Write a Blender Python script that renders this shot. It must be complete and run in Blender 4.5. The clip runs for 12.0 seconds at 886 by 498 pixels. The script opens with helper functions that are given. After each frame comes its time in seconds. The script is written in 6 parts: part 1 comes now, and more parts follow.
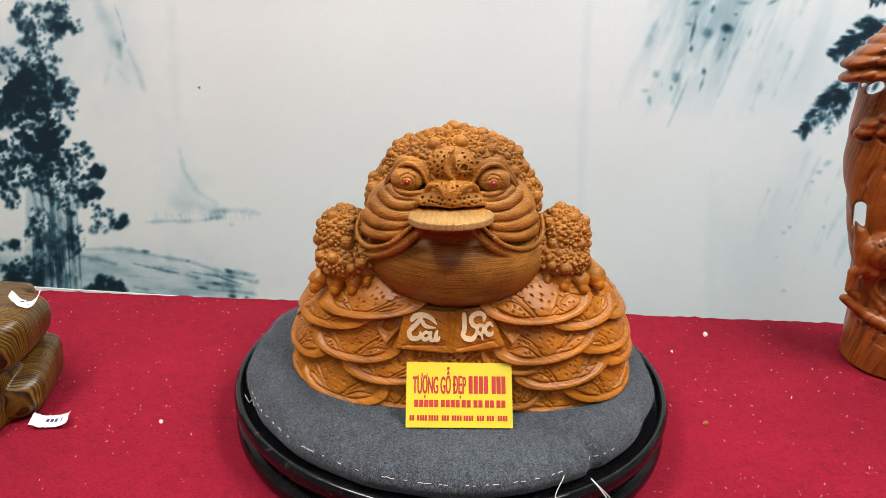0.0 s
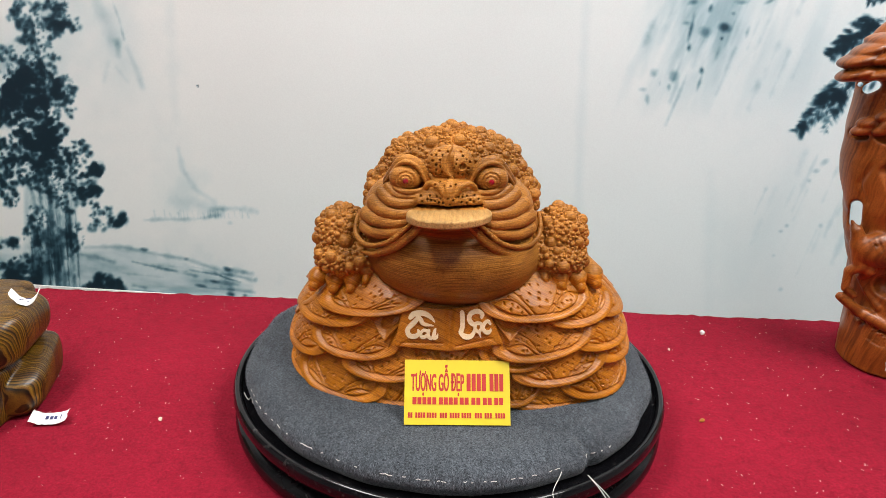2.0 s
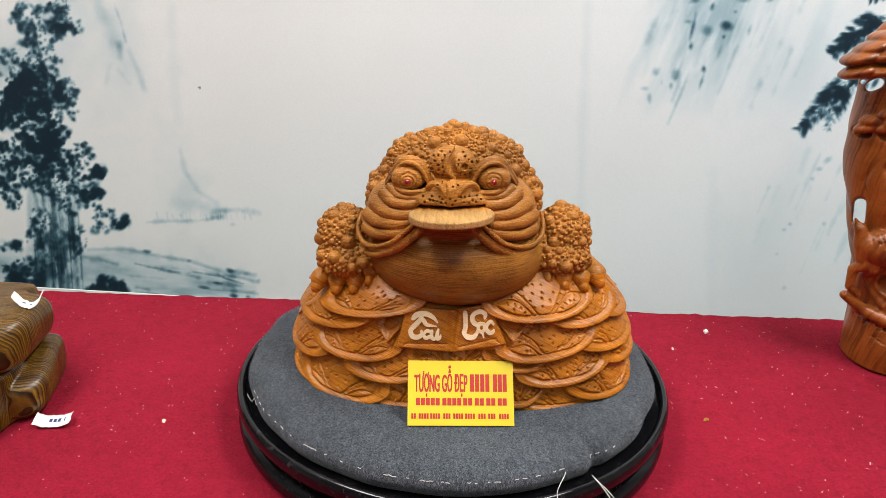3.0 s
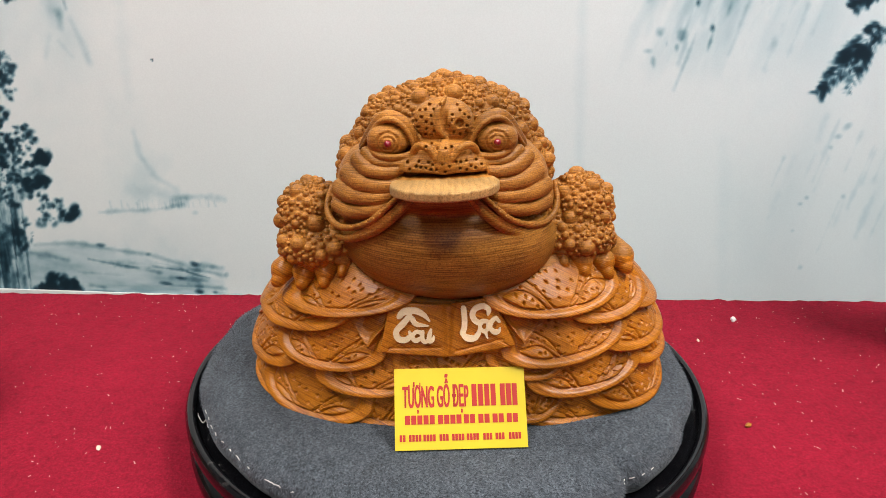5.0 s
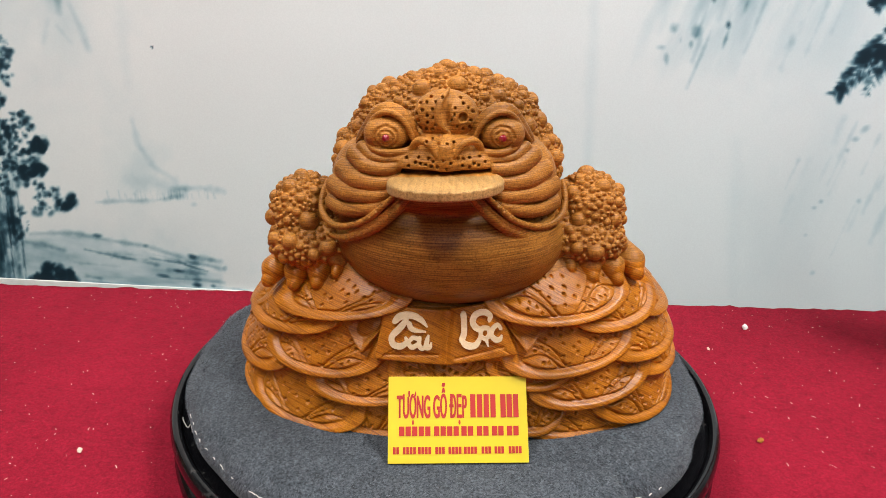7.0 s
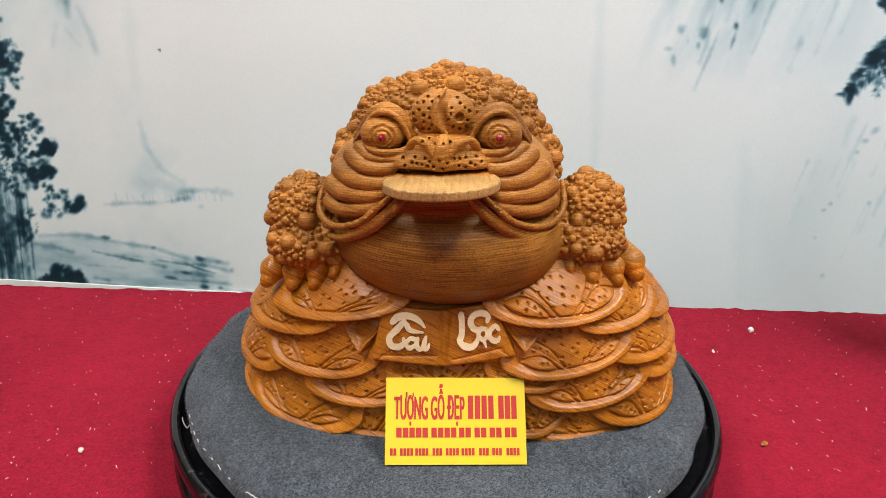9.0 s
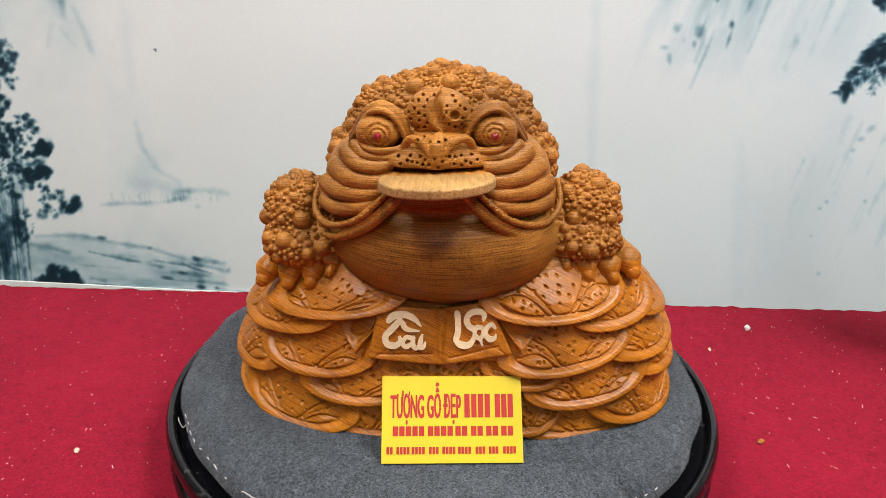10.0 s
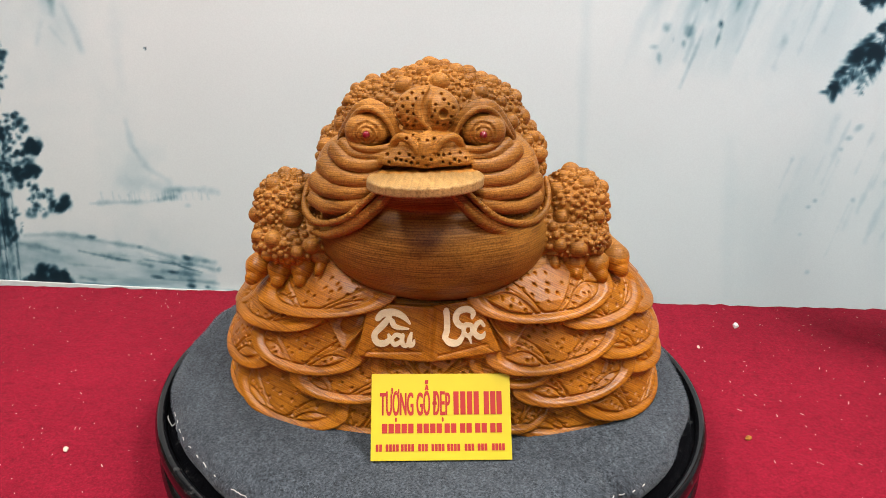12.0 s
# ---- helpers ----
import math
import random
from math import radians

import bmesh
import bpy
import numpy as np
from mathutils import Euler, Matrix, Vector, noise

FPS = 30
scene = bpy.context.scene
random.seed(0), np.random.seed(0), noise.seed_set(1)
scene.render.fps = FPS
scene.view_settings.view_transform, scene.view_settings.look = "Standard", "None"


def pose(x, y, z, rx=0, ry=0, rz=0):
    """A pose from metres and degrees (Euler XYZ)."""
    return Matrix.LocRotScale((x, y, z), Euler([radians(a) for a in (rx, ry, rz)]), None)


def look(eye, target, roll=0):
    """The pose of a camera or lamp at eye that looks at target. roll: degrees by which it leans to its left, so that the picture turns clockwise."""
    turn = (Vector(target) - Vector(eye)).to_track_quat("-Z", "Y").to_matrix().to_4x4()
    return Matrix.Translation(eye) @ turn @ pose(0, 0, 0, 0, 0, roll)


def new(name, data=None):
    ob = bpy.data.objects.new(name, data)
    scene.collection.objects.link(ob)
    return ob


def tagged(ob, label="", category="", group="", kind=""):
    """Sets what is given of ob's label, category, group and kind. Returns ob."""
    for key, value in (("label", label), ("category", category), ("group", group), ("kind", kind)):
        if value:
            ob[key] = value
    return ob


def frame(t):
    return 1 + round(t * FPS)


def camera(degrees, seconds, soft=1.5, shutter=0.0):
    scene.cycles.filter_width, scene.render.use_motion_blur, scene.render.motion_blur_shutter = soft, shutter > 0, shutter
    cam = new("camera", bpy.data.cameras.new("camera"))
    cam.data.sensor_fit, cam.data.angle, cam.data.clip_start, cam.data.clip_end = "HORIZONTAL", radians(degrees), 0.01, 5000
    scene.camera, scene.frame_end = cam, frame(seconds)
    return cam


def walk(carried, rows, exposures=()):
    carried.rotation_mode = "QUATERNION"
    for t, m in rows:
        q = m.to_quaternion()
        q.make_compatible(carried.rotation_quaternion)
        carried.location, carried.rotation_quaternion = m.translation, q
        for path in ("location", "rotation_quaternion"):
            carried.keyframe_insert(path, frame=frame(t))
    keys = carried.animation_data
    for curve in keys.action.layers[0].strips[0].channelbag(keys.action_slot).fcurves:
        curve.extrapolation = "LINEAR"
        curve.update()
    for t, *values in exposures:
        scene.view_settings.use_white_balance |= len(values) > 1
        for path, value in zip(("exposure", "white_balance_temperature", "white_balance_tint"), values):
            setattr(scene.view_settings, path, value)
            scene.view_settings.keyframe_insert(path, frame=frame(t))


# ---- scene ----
cam = camera(60.8, 12.0, soft=0.65)
PATH = [
    (0, (-0.004, -0.009, 0.438), (-0.009, 1.857, -0.281), 2.4),
    (0.5, (-0.004, -0.011, 0.44), (-0.007, 1.857, -0.276), 2.5),
    (1, (-0.004, -0.013, 0.442), (-0.004, 1.856, -0.272), 2.6),
    (1.5, (-0.005, -0.013, 0.44), (-0.005, 1.855, -0.275), 2.5),
    (2, (-0.004, -0.012, 0.439), (-0.004, 1.853, -0.284), 2.5),
    (2.5, (-0.004, -0.014, 0.439), (-0.007, 1.849, -0.288), 2.3),
    (3, (-0.004, -0.011, 0.439), (-0.011, 1.854, -0.284), 2.1),
    (3.2, (-0.003, -0.01, 0.439), (-0.009, 1.855, -0.282), 2.1),
    (4.8, (-0.01, 0.09, 0.39), (0.031, 1.936, -0.378), 1.7),
    (5, (-0.01, 0.107, 0.387), (0.029, 1.96, -0.363), 1.2),
    (5.5, (-0.014, 0.124, 0.387), (0.033, 1.991, -0.328), 1.8),
    (6, (-0.008, 0.125, 0.381), (0.063, 1.984, -0.353), 1.6),
    (6.5, (-0.008, 0.132, 0.379), (0.041, 1.984, -0.373), 1.8),
    (7, (-0.006, 0.136, 0.38), (0.019, 1.985, -0.383), 2.2),
    (7.2, (-0.005, 0.136, 0.38), (0.009, 1.985, -0.381), 2.1),
    (8.8, (0.002, 0.136, 0.378), (-0.007, 1.988, -0.377), 2.0),
    (9, (0.003, 0.137, 0.378), (-0.003, 1.989, -0.378), 1.9),
    (9.5, (0.003, 0.137, 0.377), (0.001, 1.989, -0.378), 1.8),
    (10, (0.004, 0.137, 0.377), (0.005, 1.989, -0.379), 1.8),
    (10.5, (0.004, 0.135, 0.378), (0.018, 1.986, -0.378), 2.0),
    (11, (0.005, 0.137, 0.377), (0.026, 1.988, -0.38), 2.0),
    (11.5, (0.005, 0.135, 0.378), (0.027, 1.986, -0.38), 2.0),
    (12, (0.006, 0.135, 0.377), (0.028, 1.986, -0.38), 2.0),
]
walk(cam, [(t, look(eye, target, roll)) for t, eye, target, roll in PATH])

import itertools


# ---------------------------------------------------------------- light
FLOOR_Z, CEILING_Z = -0.75, 1.75
world = bpy.data.worlds.new("room_air")
scene.world = world
world.use_nodes = True
world.node_tree.nodes["Background"].inputs["Color"].default_value = (0.9, 0.95, 1.0, 1)
world.node_tree.nodes["Background"].inputs["Strength"].default_value = 0.25


def area_lamp(name, eye, target, size_x, size_y, watts, colour):
    lamp = bpy.data.lights.new(name, "AREA")
    lamp.shape, lamp.size, lamp.size_y = "RECTANGLE", size_x, size_y
    lamp.energy, lamp.color = watts, colour
    ob = new(name, lamp)
    ob.matrix_world = look(eye, target)
    return ob


# overhead pair assumed out of view; the third is added fill from the front
LAMPS = [(-0.80, 0.22, 27.5), (0.80, 0.22, 39.0), (0.0, -1.55, 8.5)]
for lx, ly, power in LAMPS:
    area_lamp("added_lamp_light", (lx, ly, CEILING_Z - 0.085), (lx, ly, 0), 0.30, 1.15, power, (1.0, 0.985, 0.96))


# ---------------------------------------------------------------- materials
def node(tree, kind, **values):
    n = tree.nodes.new(kind)
    for key, value in values.items():
        n.inputs[key.replace("_", " ")].default_value = value
    return n


def surface(name, colour, roughness=0.6, metallic=0.0, specular=0.5):
    m = bpy.data.materials.new(name)
    m.use_nodes = True
    b = m.node_tree.nodes["Principled BSDF"]
    b.inputs["Base Color"].default_value = (*colour, 1)
    b.inputs["Roughness"].default_value = roughness
    b.inputs["Metallic"].default_value = metallic
    b.inputs["Specular IOR Level"].default_value = specular
    return m, m.node_tree, b


def ramp(tree, source, stops):
    r = tree.nodes.new("ShaderNodeValToRGB")
    while len(r.color_ramp.elements) < len(stops):
        r.color_ramp.elements.new(0.5)
    for e, (p, c) in zip(r.color_ramp.elements, stops):
        e.position, e.color = p, (*c, 1) if len(c) == 3 else (c[0], c[0], c[0], 1)
    tree.links.new(source, r.inputs["Fac"])
    return r.outputs["Color"]


def mix(tree, kind, factor, a, b):
    m = tree.nodes.new("ShaderNodeMix")
    m.data_type, m.blend_type = "RGBA", kind
    for socket, value in ((m.inputs[0], factor), (m.inputs[6], a), (m.inputs[7], b)):
        if isinstance(value, (int, float)):
            socket.default_value = value
        elif isinstance(value, tuple):
            socket.default_value = (*value, 1)
        else:
            tree.links.new(value, socket)
    return m.outputs[2]


def place(tree, scale=(1, 1, 1), turn=(0, 0, 0)):
    c = tree.nodes.new("ShaderNodeTexCoord")
    m = tree.nodes.new("ShaderNodeMapping")
    m.inputs["Scale"].default_value = scale
    m.inputs["Rotation"].default_value = turn
    tree.links.new(c.outputs["Object"], m.inputs["Vector"])
    return m.outputs["Vector"]


def noise_of(tree, vector, scale, detail=4, rough=0.55, distortion=0.0):
    n = node(tree, "ShaderNodeTexNoise", Scale=scale, Detail=detail, Roughness=rough, Distortion=distortion)
    tree.links.new(vector, n.inputs["Vector"])
    return n.outputs["Fac"]


def bump(tree, bsdf, sources):
    """sources: (height socket, strength, distance)."""
    last = None
    for height, strength, distance in sources:
        b = node(tree, "ShaderNodeBump", Strength=strength, Distance=distance)
        tree.links.new(height, b.inputs["Height"])
        if last:
            tree.links.new(last, b.inputs["Normal"])
        last = b.outputs["Normal"]
    tree.links.new(last, bsdf.inputs["Normal"])


def grained_wood(name, light, mid, dark, layer, turn, roughness, relief=0.25, coat=0.0, warp=0.012, contrast=1.0, line=0.0, line_depth=0.5, pore=0.7, line_least=0.25):
    """Solid timber: uneven growth layers through the block (layer: their spacing in metres), pores and slow colour drift."""
    m, t, b = surface(name, mid, roughness, 0, 0.3)
    v = place(t, (1, 1, 1), turn)
    bend = node(t, "ShaderNodeTexNoise", Scale=14, Detail=2)
    t.links.new(v, bend.inputs["Vector"])
    shift = t.nodes.new("ShaderNodeVectorMath")
    shift.operation = "MULTIPLY_ADD"
    t.links.new(bend.outputs["Color"], shift.inputs[0])
    shift.inputs[1].default_value = (warp, warp, warp)
    t.links.new(v, shift.inputs[2])
    flat = t.nodes.new("ShaderNodeMapping")
    flat.inputs["Scale"].default_value = (0.045, 0.045, 1)
    t.links.new(shift.outputs["Vector"], flat.inputs["Vector"])
    layers = noise_of(t, flat.outputs["Vector"], 0.62 / layer, 2, 0.6)
    rings = ramp(t, layers, [(0.36, dark), (0.46, mid), (0.55, light), (0.66, mid)])
    drift = noise_of(t, v, 22, 3)
    patches = ramp(t, drift, [(0.25, (0.60,)), (0.5, (0.95,)), (0.75, (1.22,))])
    c = mix(t, "MULTIPLY", 1.0, mix(t, "MIX", contrast, (*mid,), rings), patches)
    pores = noise_of(t, v, 900, 2)
    c = mix(t, "MULTIPLY", pore, c, ramp(t, pores, [(0.34, (0.50,)), (0.5, (1.0,)), (0.66, (1.15,))]))
    heights = [(layers, relief, 0.0010), (pores, 0.3, 0.0005)]
    if line:
        # thin dark late-wood lines, one to a year
        wave = node(t, "ShaderNodeTexWave", Scale=0.31416 / line, Distortion=1.6, Detail=2, **{"Detail Scale": 0.35, "Detail Roughness": 0.6})
        wave.bands_direction, wave.wave_profile = "Z", "SAW"
        t.links.new(shift.outputs["Vector"], wave.inputs["Vector"])
        strength = ramp(t, noise_of(t, v, 60, 2), [(0.32, (line_least,)), (0.68, (1.0,))])
        late = ramp(t, wave.outputs["Fac"], [(0.30, (1.0,)), (0.78, (1 - line_depth,)), (0.92, (1 - line_depth,)), (1.0, (1.0,))])
        c = mix(t, "MULTIPLY", strength, c, late)
        heights.append((wave.outputs["Fac"], 0.5, 0.0004))
    t.links.new(c, b.inputs["Base Color"])
    t.links.new(ramp(t, drift, [(0.2, (roughness * 0.8,)), (0.8, (min(1, roughness * 1.25),))]), b.inputs["Roughness"])
    b.inputs["Coat Weight"].default_value = coat
    b.inputs["Coat Roughness"].default_value = 0.25
    bump(t, b, heights)
    return m


WOOD = grained_wood("carved_wood", (0.56, 0.240, 0.042), (0.41, 0.155, 0.020), (0.19, 0.058, 0.007), 0.00058, (0.10, 0.06, 0.0), 0.5, 0.4, warp=0.006, contrast=0.5, line=0.0011, line_depth=0.30)
WOOD_OILED = grained_wood("oiled_wood", (0.62, 0.225, 0.013), (0.47, 0.148, 0.007), (0.23, 0.056, 0.002), 0.00062, (0.45, -0.40, 0.0), 0.36, 0.4, 0.12, warp=0.010, contrast=0.6, line=0.0013, line_depth=0.34, pore=0.5)
# smoother wood; its tone is lowered partly for shade on belly and throat
WOOD_BELLY_SHADED = grained_wood("polished_shaded_belly_wood", (0.43, 0.190, 0.030), (0.32, 0.127, 0.016), (0.18, 0.058, 0.005), 0.0008, (0.03, 0.02, 0.0), 0.42, 0.15, 0.0, 0.004, contrast=0.6, line=0.0015, line_depth=0.46)
WOOD_PALE = grained_wood("pale_coin_wood", (0.54, 0.325, 0.125), (0.47, 0.26, 0.086), (0.30, 0.150, 0.045), 0.0009, (0.15, 1.45, 0.12), 0.5, 0.15, warp=0.004, contrast=0.35, line=0.0042, line_depth=0.16)
WOOD_CREAM = grained_wood("cream_letter_wood", (0.83, 0.66, 0.43), (0.78, 0.59, 0.36), (0.68, 0.48, 0.27), 0.002, (0, 0, 0.3), 0.6, 0.1, contrast=0.4, pore=0.15)
WOOD_RED = grained_wood("varnished_red_wood", (0.37, 0.108, 0.017), (0.26, 0.068, 0.010), (0.10, 0.024, 0.004), 0.003, (1.3, 0.2, 0.0), 0.40, 0.2, 0.18, contrast=0.6)
WOOD_ZEBRA = grained_wood("zebra_wood", (0.24, 0.130, 0.010), (0.125, 0.054, 0.006), (0.035, 0.013, 0.002), 0.0020, (1.70, 0.38, 0.0), 0.32, 0.1, 0.22, 0.026, contrast=0.75, line=0.0018, line_depth=0.95, line_least=0.75)



def gem_material():
    m, t, b = surface("red_gem", (0.22, 0.003, 0.012), 0.1)
    b.inputs["Coat Weight"].default_value = 1.0
    return m


GEM = gem_material()


def felt_material(name, dark, light, fine):
    m, t, b = surface(name, light, 0.95, 0, 0.1)
    v = place(t)
    fibre = noise_of(t, v, fine, 3, 0.7)
    pile = noise_of(t, place(t, (1, 0.35, 1), (0, 0, 0.5)), fine * 0.35, 4, 0.65, 0.6)
    worn = noise_of(t, v, 14, 4)
    c = mix(t, "MIX", ramp(t, fibre, [(0.33, (0,)), (0.67, (1,))]), dark, light)
    c = mix(t, "MULTIPLY", 0.8, c, ramp(t, pile, [(0.3, (0.55,)), (0.7, (1.35,))]))
    c = mix(t, "MULTIPLY", 1.0, c, ramp(t, worn, [(0.3, (0.82,)), (0.7, (1.15,))]))
    t.links.new(c, b.inputs["Base Color"])
    b.inputs["Sheen Weight"].default_value = 0.25
    b.inputs["Sheen Roughness"].default_value = 0.5
    bump(t, b, [(pile, 0.5, 0.0015), (fibre, 0.6, 0.0008)])
    return m


def pile_material():
    m, t, b = surface("grey_felt_pile", (0.1, 0.11, 0.13), 0.95, 0, 0.1)
    g = t.nodes.new("ShaderNodeNewGeometry")
    c = ramp(t, g.outputs["Random Per Island"], [(0.0, (0.020, 0.023, 0.028)), (0.6, (0.090, 0.102, 0.117)), (1.0, (0.20, 0.222, 0.247))])
    t.links.new(c, b.inputs["Base Color"])
    return m


PILE = pile_material()
GREY_FELT = felt_material("grey_felt", (0.022, 0.026, 0.032), (0.128, 0.146, 0.168), 620)


def red_cloth_material():
    m, t, b = surface("red_cloth", (0.36, 0.012, 0.035), 0.95, 0, 0.15)
    v = place(t)
    fibre = noise_of(t, v, 900, 2, 0.7)
    lumps = noise_of(t, v, 80, 6, 0.72)
    wide = noise_of(t, v, 5, 4)
    c = mix(t, "MIX", ramp(t, fibre, [(0.3, (0,)), (0.7, (1,))]), (0.190, 0.0052, 0.0165), (0.312, 0.0100, 0.0300))
    c = mix(t, "MULTIPLY", 1.0, c, ramp(t, lumps, [(0.30, (0.78,)), (0.44, (1.0,)), (0.7, (1.12,))]))
    c = mix(t, "MULTIPLY", 1.0, c, ramp(t, wide, [(0.3, (0.85,)), (0.7, (1.12,))]))
    fuzz = noise_of(t, v, 330, 4, 0.75)
    c = mix(t, "MULTIPLY", 1.0, c, ramp(t, fuzz, [(0.32, (0.72,)), (0.5, (1.0,)), (0.68, (1.25,))]))
    t.links.new(c, b.inputs["Base Color"])
    bump(t, b, [(lumps, 0.8, 0.004), (fuzz, 0.8, 0.0016), (fibre, 0.6, 0.0008)])
    return m


RED_CLOTH = red_cloth_material()


def lacquer_material():
    m, t, b = surface("black_lacquer", (0.003, 0.003, 0.004), 0.2, 0, 0.35)
    v = place(t)
    dust = noise_of(t, v, 160, 5, 0.7)
    smear = noise_of(t, v, 18, 4)
    c = mix(t, "MIX", ramp(t, dust, [(0.58, (0,)), (0.78, (0.6,))]), (0.004, 0.004, 0.005), (0.10, 0.095, 0.09))
    t.links.new(c, b.inputs["Base Color"])
    t.links.new(ramp(t, smear, [(0.3, (0.08,)), (0.7, (0.30,))]), b.inputs["Roughness"])
    return m


LACQUER = lacquer_material()


def plain_paint(name, colour, roughness=0.6, depth=0.06, scale=7):
    m, t, b = surface(name, colour, roughness)
    v = place(t)
    n = noise_of(t, v, scale, 5)
    f = noise_of(t, v, 260, 2)
    c = mix(t, "MULTIPLY", 1.0, (*colour,), ramp(t, n, [(0.3, (1 - depth,)), (0.7, (1 + depth,))]))
    t.links.new(c, b.inputs["Base Color"])
    bump(t, b, [(f, 0.1, 0.0004)])
    return m


# grey of the assumed room, dimmed to hold back bounced fill light
ROOM_GREY = plain_paint("room_fill_grey", (0.30, 0.30, 0.29))
FLOOR_TILE = plain_paint("grey_floor", (0.20, 0.18, 0.16), 0.4)
TABLE_WOOD = grained_wood("table_wood", (0.34, 0.20, 0.10), (0.26, 0.14, 0.065), (0.15, 0.07, 0.03), 0.01, (1.57, 0, 0), 0.5)
YELLOW_CARD = plain_paint("yellow_card", (0.64, 0.49, 0.003), 0.45, 0.03, 30)
RED_INK = plain_paint("red_ink", (0.42, 0.010, 0.005), 0.5, 0.05, 200)
PAPER = plain_paint("white_paper", (0.80, 0.79, 0.77), 0.7, 0.05, 80)
PEN_INK = surface("blue_black_pen", (0.03, 0.035, 0.12), 0.6)[0]
THREAD = surface("white_thread", (0.72, 0.70, 0.66), 0.8)[0]
CRUMB_PALE = plain_paint("wood_chip_pale", (0.72, 0.58, 0.46), 0.8, 0.2, 400)
CRUMB_DARK = plain_paint("wood_chip_brown", (0.22, 0.10, 0.06), 0.8, 0.3, 400)
LAMP_BODY = surface("white_enamel", (0.85, 0.85, 0.85), 0.4)[0]


# glowing face of the added ceiling lamps
def lamp_glow():
    m, t, b = surface("lamp_diffuser", (0.9, 0.9, 0.9), 0.5)
    b.inputs["Emission Color"].default_value = (1.0, 0.97, 0.93, 1)
    b.inputs["Emission Strength"].default_value = 6.0
    return m


LAMP_GLOW = lamp_glow()
# near-black colour that carries the shade on the wall below the print
SHADED_WALL = surface("shaded_wall_dark", (0.03, 0.03, 0.035), 0.5)[0]


# ---------------------------------------------------------------- mesh helpers
def part(name, bm, material, parent=None, label="", smooth=False):
    me = bpy.data.meshes.new(name)
    bm.to_mesh(me)
    bm.free()
    me.materials.append(material)
    if smooth:
        me.polygons.foreach_set("use_smooth", [True] * len(me.polygons))
    ob = new(name, me)
    if parent:
        ob.parent = parent
    return tagged(ob, label)


def empty(name, at=(0, 0, 0)):
    ob = new(name)
    ob.location = at
    return ob


def box(lo, hi, bevel=0.0, segments=2, bm=None):
    bm = bm or bmesh.new()
    c = [(a + b) / 2 for a, b in zip(lo, hi)]
    s = [b - a for a, b in zip(lo, hi)]
    made = bmesh.ops.create_cube(bm, size=1, matrix=Matrix.Translation(c) @ Matrix.Diagonal((*s, 1)))
    if bevel:
        edges = {e for v in made["verts"] for e in v.link_edges}
        bmesh.ops.bevel(bm, geom=list(edges), offset=bevel, segments=segments, affect="EDGES", profile=0.5)
    return bm


def lathe(profile, steps=128, wobble=None):
    """A body of revolution round z; profile: (r, z) from the axis below to the axis above."""
    bm = bmesh.new()
    rings = []
    for r, z in profile:
        if r < 1e-6:
            rings.append([bm.verts.new((0, 0, z))])
        else:
            ring = []
            for i in range(steps):
                a = 2 * math.pi * i / steps
                rr, zz = wobble(a, r, z) if wobble else (r, z)
                ring.append(bm.verts.new((rr * math.cos(a), rr * math.sin(a), zz)))
            rings.append(ring)
    for a, b in zip(rings, rings[1:]):
        for i in range(steps):
            j = (i + 1) % steps
            if len(a) == 1:
                bm.faces.new((a[0], b[j], b[i]))
            elif len(b) == 1:
                bm.faces.new((a[i], a[j], b[0]))
            else:
                bm.faces.new((a[i], a[j], b[j], b[i]))
    bmesh.ops.recalc_face_normals(bm, faces=bm.faces)
    return bm


def tube(points, radius, sides=6, bm=None, taper=None):
    """A round strand along points."""
    bm = bm or bmesh.new()
    pts = [Vector(p) for p in points]
    rings = []
    for i, p in enumerate(pts):
        d = (pts[min(i + 1, len(pts) - 1)] - pts[max(i - 1, 0)]).normalized()
        side = d.cross(Vector((0.31, 0.17, 0.93))).normalized()
        up = side.cross(d)
        r = radius * (taper(i / (len(pts) - 1)) if taper else 1)
        rings.append([bm.verts.new(p + r * (math.cos(2 * math.pi * k / sides) * side + math.sin(2 * math.pi * k / sides) * up)) for k in range(sides)])
    for a, b in zip(rings, rings[1:]):
        for k in range(sides):
            bm.faces.new((a[k], a[(k + 1) % sides], b[(k + 1) % sides], b[k]))
    bm.faces.new(rings[0][::-1])
    bm.faces.new(rings[-1])
    return bm


def smooth_line(points, per=6):
    pts = [np.array(p, dtype=float) for p in points]
    pts = [2 * pts[0] - pts[1]] + pts + [2 * pts[-1] - pts[-2]]
    out = []
    for a, b, c, d in zip(pts, pts[1:], pts[2:], pts[3:]):
        for i in range(per):
            t = i / per
            out.append(0.5 * (2 * b + (c - a) * t + (2 * a - 5 * b + 4 * c - d) * t ** 2 + (3 * b - a - 3 * c + d) * t ** 3))
    out.append(pts[-2])
    return out


def arrays_to_mesh(name, verts, quads, materials, slots=None):
    me = bpy.data.meshes.new(name)
    n, m = len(verts), len(quads)
    me.vertices.add(n)
    me.vertices.foreach_set("co", verts.astype(np.float32).ravel())
    me.loops.add(4 * m)
    me.loops.foreach_set("vertex_index", quads.astype(np.int32).ravel())
    me.polygons.add(m)
    me.polygons.foreach_set("loop_start", np.arange(0, 4 * m, 4, dtype=np.int32))
    for mat in materials:
        me.materials.append(mat)
    me.polygons.foreach_set("use_smooth", np.ones(m, dtype=bool))
    if slots is not None:
        me.polygons.foreach_set("material_index", slots.astype(np.int32))
    me.update(calc_edges=True)
    me.validate()
    return me


